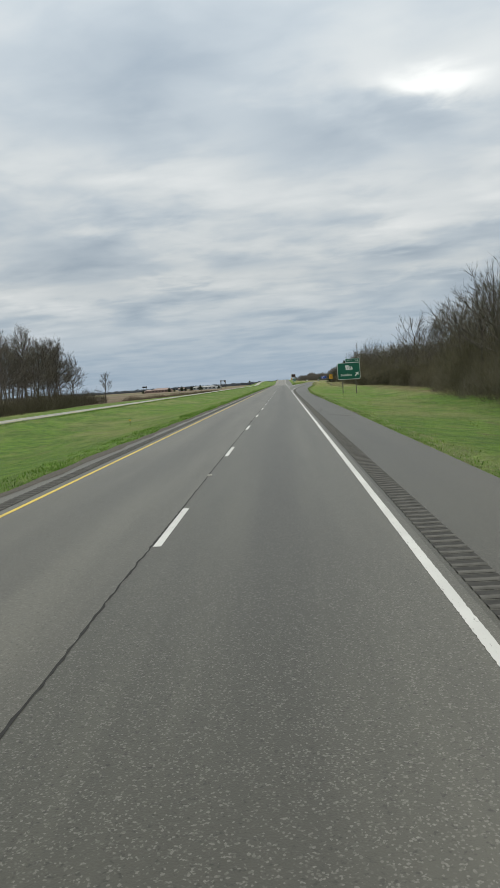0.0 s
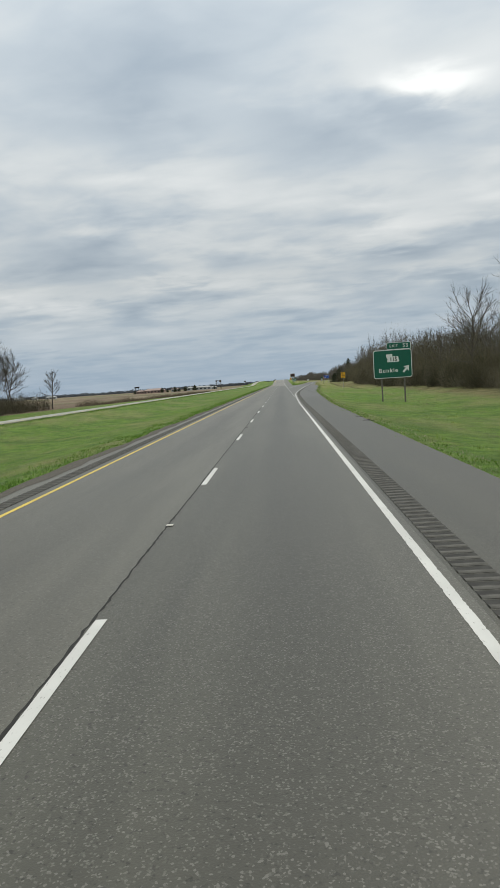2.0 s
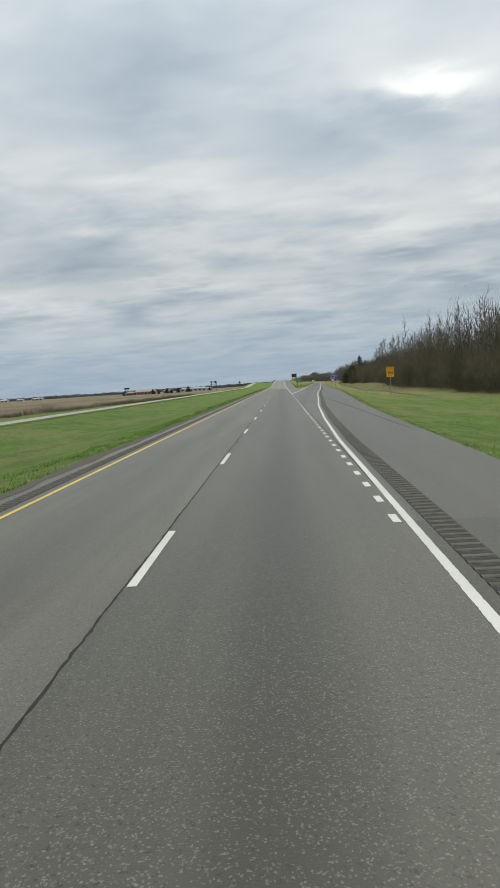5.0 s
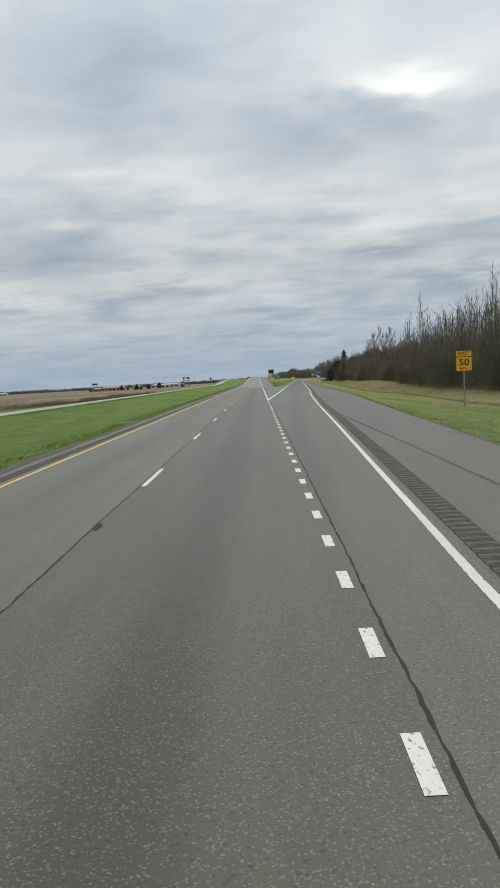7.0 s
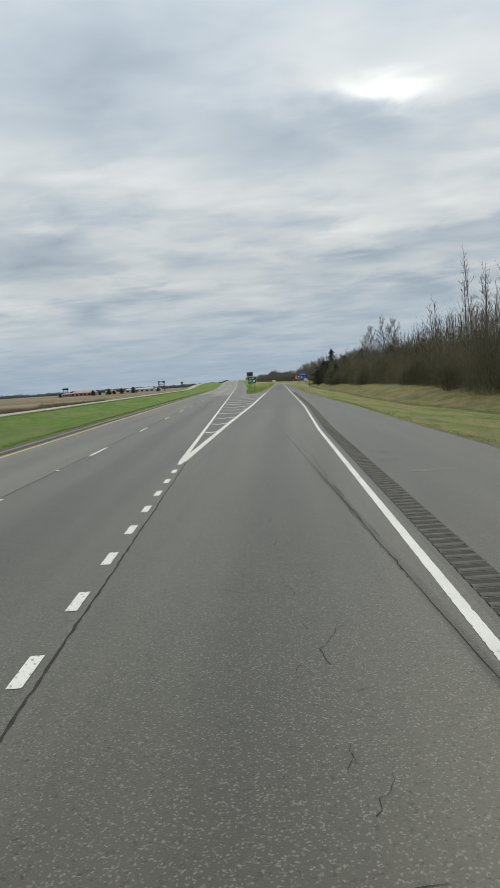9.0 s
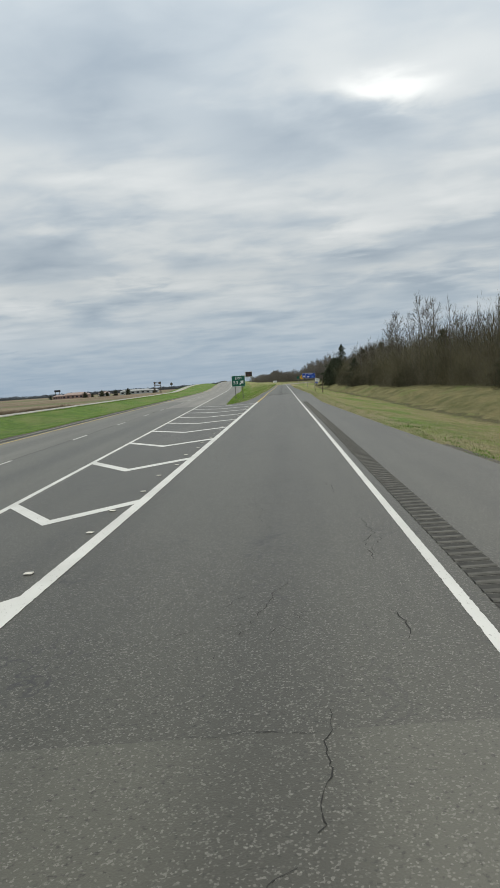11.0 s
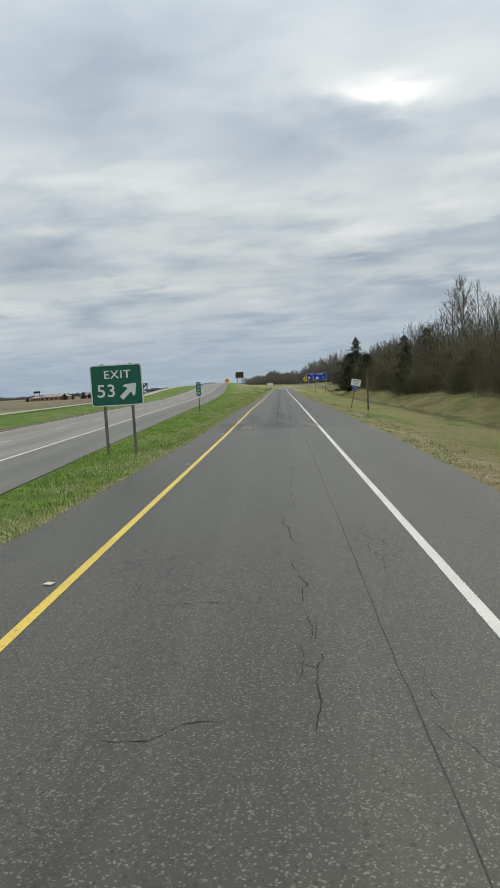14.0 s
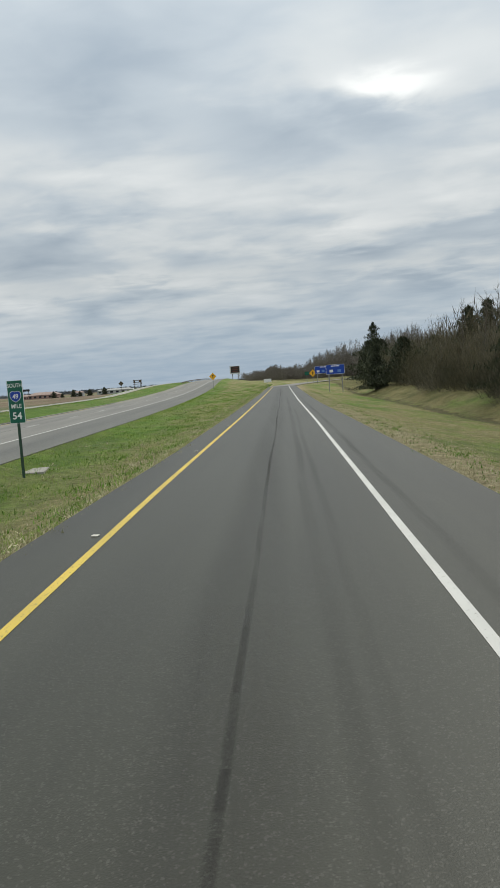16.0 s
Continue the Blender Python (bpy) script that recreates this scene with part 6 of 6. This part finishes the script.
def scar(x, y, w, ln, seed):
    """Dark broken hollow where a marker has been torn out."""
    r = random.Random(seed)
    bm = bmesh.new()
    rim = [bm.verts.new((x + w * r.uniform(0.25, 0.6) * math.cos(a), y + ln * r.uniform(0.25, 0.6) * math.sin(a), 0.0055)) for a in np.linspace(0, 2 * math.pi, 15)[:-1]]
    bm.faces.new(rim)
    part("joint_scar", bm, SEAM, road)


for i, (y, w, ln) in enumerate(((45.0, 0.16, 0.9), (44.1, 0.22, 0.3), (93.8, 0.2, 0.7), (118.2, 0.15, 0.5), (142.6, 0.2, 0.8), (167.0, 0.16, 0.5), (179.4, 0.14, 0.35), (191.5, 0.18, 0.5), (203.8, 0.2, 0.7))):
    scar(-0.05 + 0.04 * (i % 3), y, w, ln, i)

# cross road at the end of the ramp
def cross_road():
    """Turning lane that leaves the end of the ramp and the road that it meets."""
    c = [(24.4, 572, 6.4), (27.4, 590, 7.0), (31.5, 607, 7.2), (36.5, 625, 7.2), (44.0, 645, 7.4), (58.0, 660, 7.6), (90.0, 668, 8.0), (160.0, 672, 8.0), (330.0, 674, 8.0)]
    verts, uv, faces = [], [], []
    for i, (x, y, w) in enumerate(c):
        a, b = Vector(c[max(0, i - 1)][:2]), Vector(c[min(len(c) - 1, i + 1)][:2])
        d = (b - a).normalized()
        for t in (-0.5, 0.5):
            px, py = x - d.y * w * t, y + d.x * w * t
            verts.append((px, py, max(land(px, py), float(ramp_level(py))) + 0.05))
            uv.append((t * w, i * 20.0))
    faces = [(2 * i + 1, 2 * i, 2 * i + 2, 2 * i + 3) for i in range(len(c) - 1)]
    tagged(link("cross_road", mesh_from("cross_road", verts, faces, uv), ASPHALT_PALE_SHEEN), "pale asphalt cross road curving away past the ramp", "road", kind="structure")


cross_road()


# ---------------------------------------------------------------- far buildings and boards
def building(name, x, y, w, d, h, roof, wall_mat, roof_mat, label, rz=0, windows=4):
    z = float(field_level(y)) - 0.1
    s = thing(name, x, y, z, rz, label, "building", "buildings beyond the fields")
    part("wall", box(bmesh.new(), -w / 2, w / 2, -d / 2, d / 2, 0, h), wall_mat, s)
    bm = bmesh.new()
    e = 0.5
    v = [bm.verts.new(p) for p in ((-w / 2 - e, -d / 2 - e, h), (w / 2 + e, -d / 2 - e, h), (w / 2 + e, d / 2 + e, h), (-w / 2 - e, d / 2 + e, h), (-w / 2 + d * 0.3, 0, h + roof), (w / 2 - d * 0.3, 0, h + roof))]
    for f in ((0, 1, 5, 4), (2, 3, 4, 5), (1, 2, 5), (3, 0, 4), (3, 2, 1, 0)):
        bm.faces.new([v[i] for i in f])
    part("roof", bm, roof_mat, s)
    for i in range(windows):
        cx = (i + 0.5) / windows * w - w / 2
        part("window", box(bmesh.new(), cx - w / windows * 0.25, cx + w / windows * 0.25, -d / 2 - 0.06, -d / 2 + 0.1, h * 0.3, h * 0.75), GLASS_DARK, s)
    return s


building("truck_stop", -214, 1215, 34, 20, 4.6, 3.2, BRICK, ROOF, "long red-brown building with a low hipped roof", 0, 6)
building("truck_stop_annex", -240, 1225, 13, 14, 4.0, 2.2, BRICK, ROOF, "small red-brown building beside a longer one", 0, 4)
building("white_house", -182, 1240, 14, 10, 4.5, 2.0, WHITEWALL, ROOF, "small white house far across the fields", 0, 3)
building("white_barn", -148, 1300, 44, 14, 4.8, 2.0, WHITEWALL, WHITEWALL, "long low white metal building across the fields", 0, 6)
building("white_shed", -125, 1320, 14, 10, 4.0, 1.5, WHITEWALL, WHITEWALL, "white shed at the end of a long building", 0, 2)
for x, y, w in ((-560, 1500, 20), (-533, 1520, 13), (-486, 1490, 22), (-655, 1540, 15)):
    building("white_house", x, y, w, 10, 4.2, 1.8, WHITEWALL, WHITEWALL, "distant white house before a line of woods", 0, 3)


def billboard(x, y, w, z0, z1, label, posts, mat_face, name="billboard"):
    g = float(field_level(y))
    s = thing(name, x, y, 0, 0, label, "billboard")
    p = part("panel", box(bmesh.new(), -w / 2, w / 2, 0, 0.4, z0, z1, 0.05), mat_face, s)
    part("walkway", box(bmesh.new(), -w / 2, w / 2, -0.6, 0, z0 - 0.25, z0 - 0.1), RUST, s)
    for px in posts:
        part("post", box(bmesh.new(), px - 0.3, px + 0.3, 0.4, 0.9, g - 0.5, z1), RUST, s)
    return s


def board_frame(x, y):
    """Tall open frame that once carried boards."""
    t = thing("billboard_frame", x, y, land(x, y), 0, "dark weathered open billboard frame on tall posts", "billboard")
    for px in (-4.2, -3.2, 3.2, 4.2):
        bm = bmesh.new()
        cyl(bm, px, 0, -0.5, 14.6, 0.30, 0.24, 8)
        part("post", bm, RUST, t)
    for z in (9.6, 11.6, 13.9):
        bm = bmesh.new()
        box(bm, -5.0, 5.0, -0.35, 0.35, z - 0.30, z + 0.30, 0.05)
        part("beam", bm, RUST, t)
    for px, w in ((-3.6, 2.0), (2.9, 3.0)):
        bm = bmesh.new()
        box(bm, px - w / 2, px + w / 2, -0.5, -0.38, 11.9, 13.6, 0.02)
        part("panel", bm, RUST, t)


board_frame(-103.5, 1200)
billboard(-262, 1300, 9, 6.4, 9.0, "square roadside sign board on two tall posts", (-3, 3), SIGN_BLACK, "sign_board")
rnd = random.Random(4)
for x, y, k in ((-197, 1190, 1.25), (-189, 1196, 0.8), (-176, 1195, 1.35), (-170, 1200, 1.0), (-161, 1210, 1.3), (-147, 1225, 1.45), (-120, 1290, 0.9), (-246, 1205, 0.9)):
    t = thing("cedar_tree", x, y, float(field_level(y)) - 0.2, 0, "dark evergreen tree beside distant buildings", "tree", "evergreens by the far buildings")
    t.scale = (k, k, k * 1.1)
    link("trunk", CEDARS[1][0], BARK, t)
    link("foliage", CEDARS[1][1], CEDAR, t)


def guardrail(x, ya, yb):
    """Weathered beam rail on posts along the climbing carriageway."""
    g = thing("guardrail", x, ya, 0, 0, "weathered steel guardrail along the road climbing to a bridge", "guardrail")
    ys = np.arange(ya, yb, 7.6)
    verts, faces = [], []
    for i, y in enumerate(ys):
        z = float(crest(y))
        for dy, dz in ((0, 0.42), (0.06, 0.50), (0, 0.58), (0.06, 0.66), (0, 0.74), (-0.04, 0.74), (-0.04, 0.42)):
            verts.append((dy, y - ya, z + dz))
    for i in range(len(ys) - 1):
        for j in range(7):
            k = (j + 1) % 7
            faces.append((7 * i + j, 7 * i + k, 7 * i + 7 + k, 7 * i + 7 + j))
    link("beam", mesh_from("beam", verts, faces), RUST, g)
    for y in ys:
        z = float(crest(y))
        part("post", box(bmesh.new(), -0.20, -0.05, y - ya - 0.06, y - ya + 0.06, z - 0.4, z + 0.72), RUST, g)


guardrail(-5.35, 655, 900)
back = thing("warning_sign", -31.5, 683.0, 0, 0, "grey back of a diamond sign beside the opposing carriageway", "road sign")
bm = bmesh.new()
rounded(bm, -0.7, 0.7, -0.7, 0.7, 0.06, 0, 0.02)
bmesh.ops.transform(bm, matrix=Matrix.Translation((0, 0, 4.1)) @ Matrix.Rotation(radians(45), 4, "Y"), verts=bm.verts)
part("panel", bm, RUST, back)
post(0, land(-31.5, 683.0) - 0.3, 4.4, back, RUST, 0.05, 0.03)


# litter on the shoulder and a stake in the median
RUBBER = plain("torn_tyre_rubber", (0.018, 0.018, 0.018), 0.8, 0, 0.3)


def tyre_scrap(x, y, rz, length):
    """Curled torn strip of tread."""
    t = thing("tyre_scrap", x, y, 0.0, rz, "torn black strip of tyre tread on the shoulder", "litter", "tyre scraps")
    verts, faces = [], []
    for i in range(9):
        u = i / 8
        lift = 0.01 + 0.03 * math.sin(u * 3.1) + 0.01 * math.sin(u * 9)
        for w, dz in ((-0.06, 0.0), (0.06, 0.0), (0.06, 0.022), (-0.06, 0.022)):
            verts.append((w * (1 - 0.4 * u) + 0.05 * math.sin(u * 5), (u - 0.5) * length, lift * u + dz + 0.004))
    for i in range(8):
        for j in range(4):
            k = (j + 1) % 4
            faces.append((4 * i + j, 4 * i + k, 4 * i + 4 + k, 4 * i + 4 + j))
    faces += [(3, 2, 1, 0), (32, 33, 34, 35)]
    link("tread", mesh_from("tread", verts, faces), RUBBER, t)


for x, y, rz, ln in ((6.34, 93.3, 55, 0.55), (6.28, 97.3, 40, 0.35), (6.4, 93.9, -20, 0.25)):
    tyre_scrap(x, y, rz, ln)

stake = thing("marker_stake", -13.0, 68.9, land(-13.0, 68.9), 12, "small pale yellow marker stake in the grass median", "marker")
part("stake", box(bmesh.new(), -0.025, 0.025, -0.02, 0.02, -0.2, 0.62, 0.004), TIMBER, stake)
part("flag", box(bmesh.new(), -0.09, 0.09, -0.03, -0.02, 0.46, 0.60, 0.004), YELLOW_LINE, stake)


PAPER = plain("pale_litter", (0.62, 0.62, 0.58), 0.7, 0, 0.15)


def litter(x, y, size, seed, material, label):
    """Crumpled scrap lying on the pavement."""
    t = thing("litter", x, y, land(x, y) if x > paved_right(y) else 0.0, 47.0 * seed, label, "litter", "litter along the road")
    bm = bmesh.new()
    bmesh.ops.create_icosphere(bm, subdivisions=1, radius=size)
    r = random.Random(seed)
    for v in bm.verts:
        v.co *= r.uniform(0.55, 1.2)
        v.co.z = max(v.co.z * 0.45, -0.2 * size) + 0.2 * size + 0.004
    part("scrap", bm, material, t)


for i, (x, y, size) in enumerate(((8.60, 206.8, 0.10), (9.75, 218.1, 0.07), (11.33, 239.9, 0.08), (17.11, 410.7, 0.05), (17.37, 414.4, 0.04), (17.55, 417.9, 0.04))):
    litter(x, y, size, i + 1, PAPER, "crumpled pale scrap of litter on the asphalt shoulder")
litter(8.87, 233.5, 0.045, 11, RUBBER, "small black scrap of rubber on the asphalt shoulder")
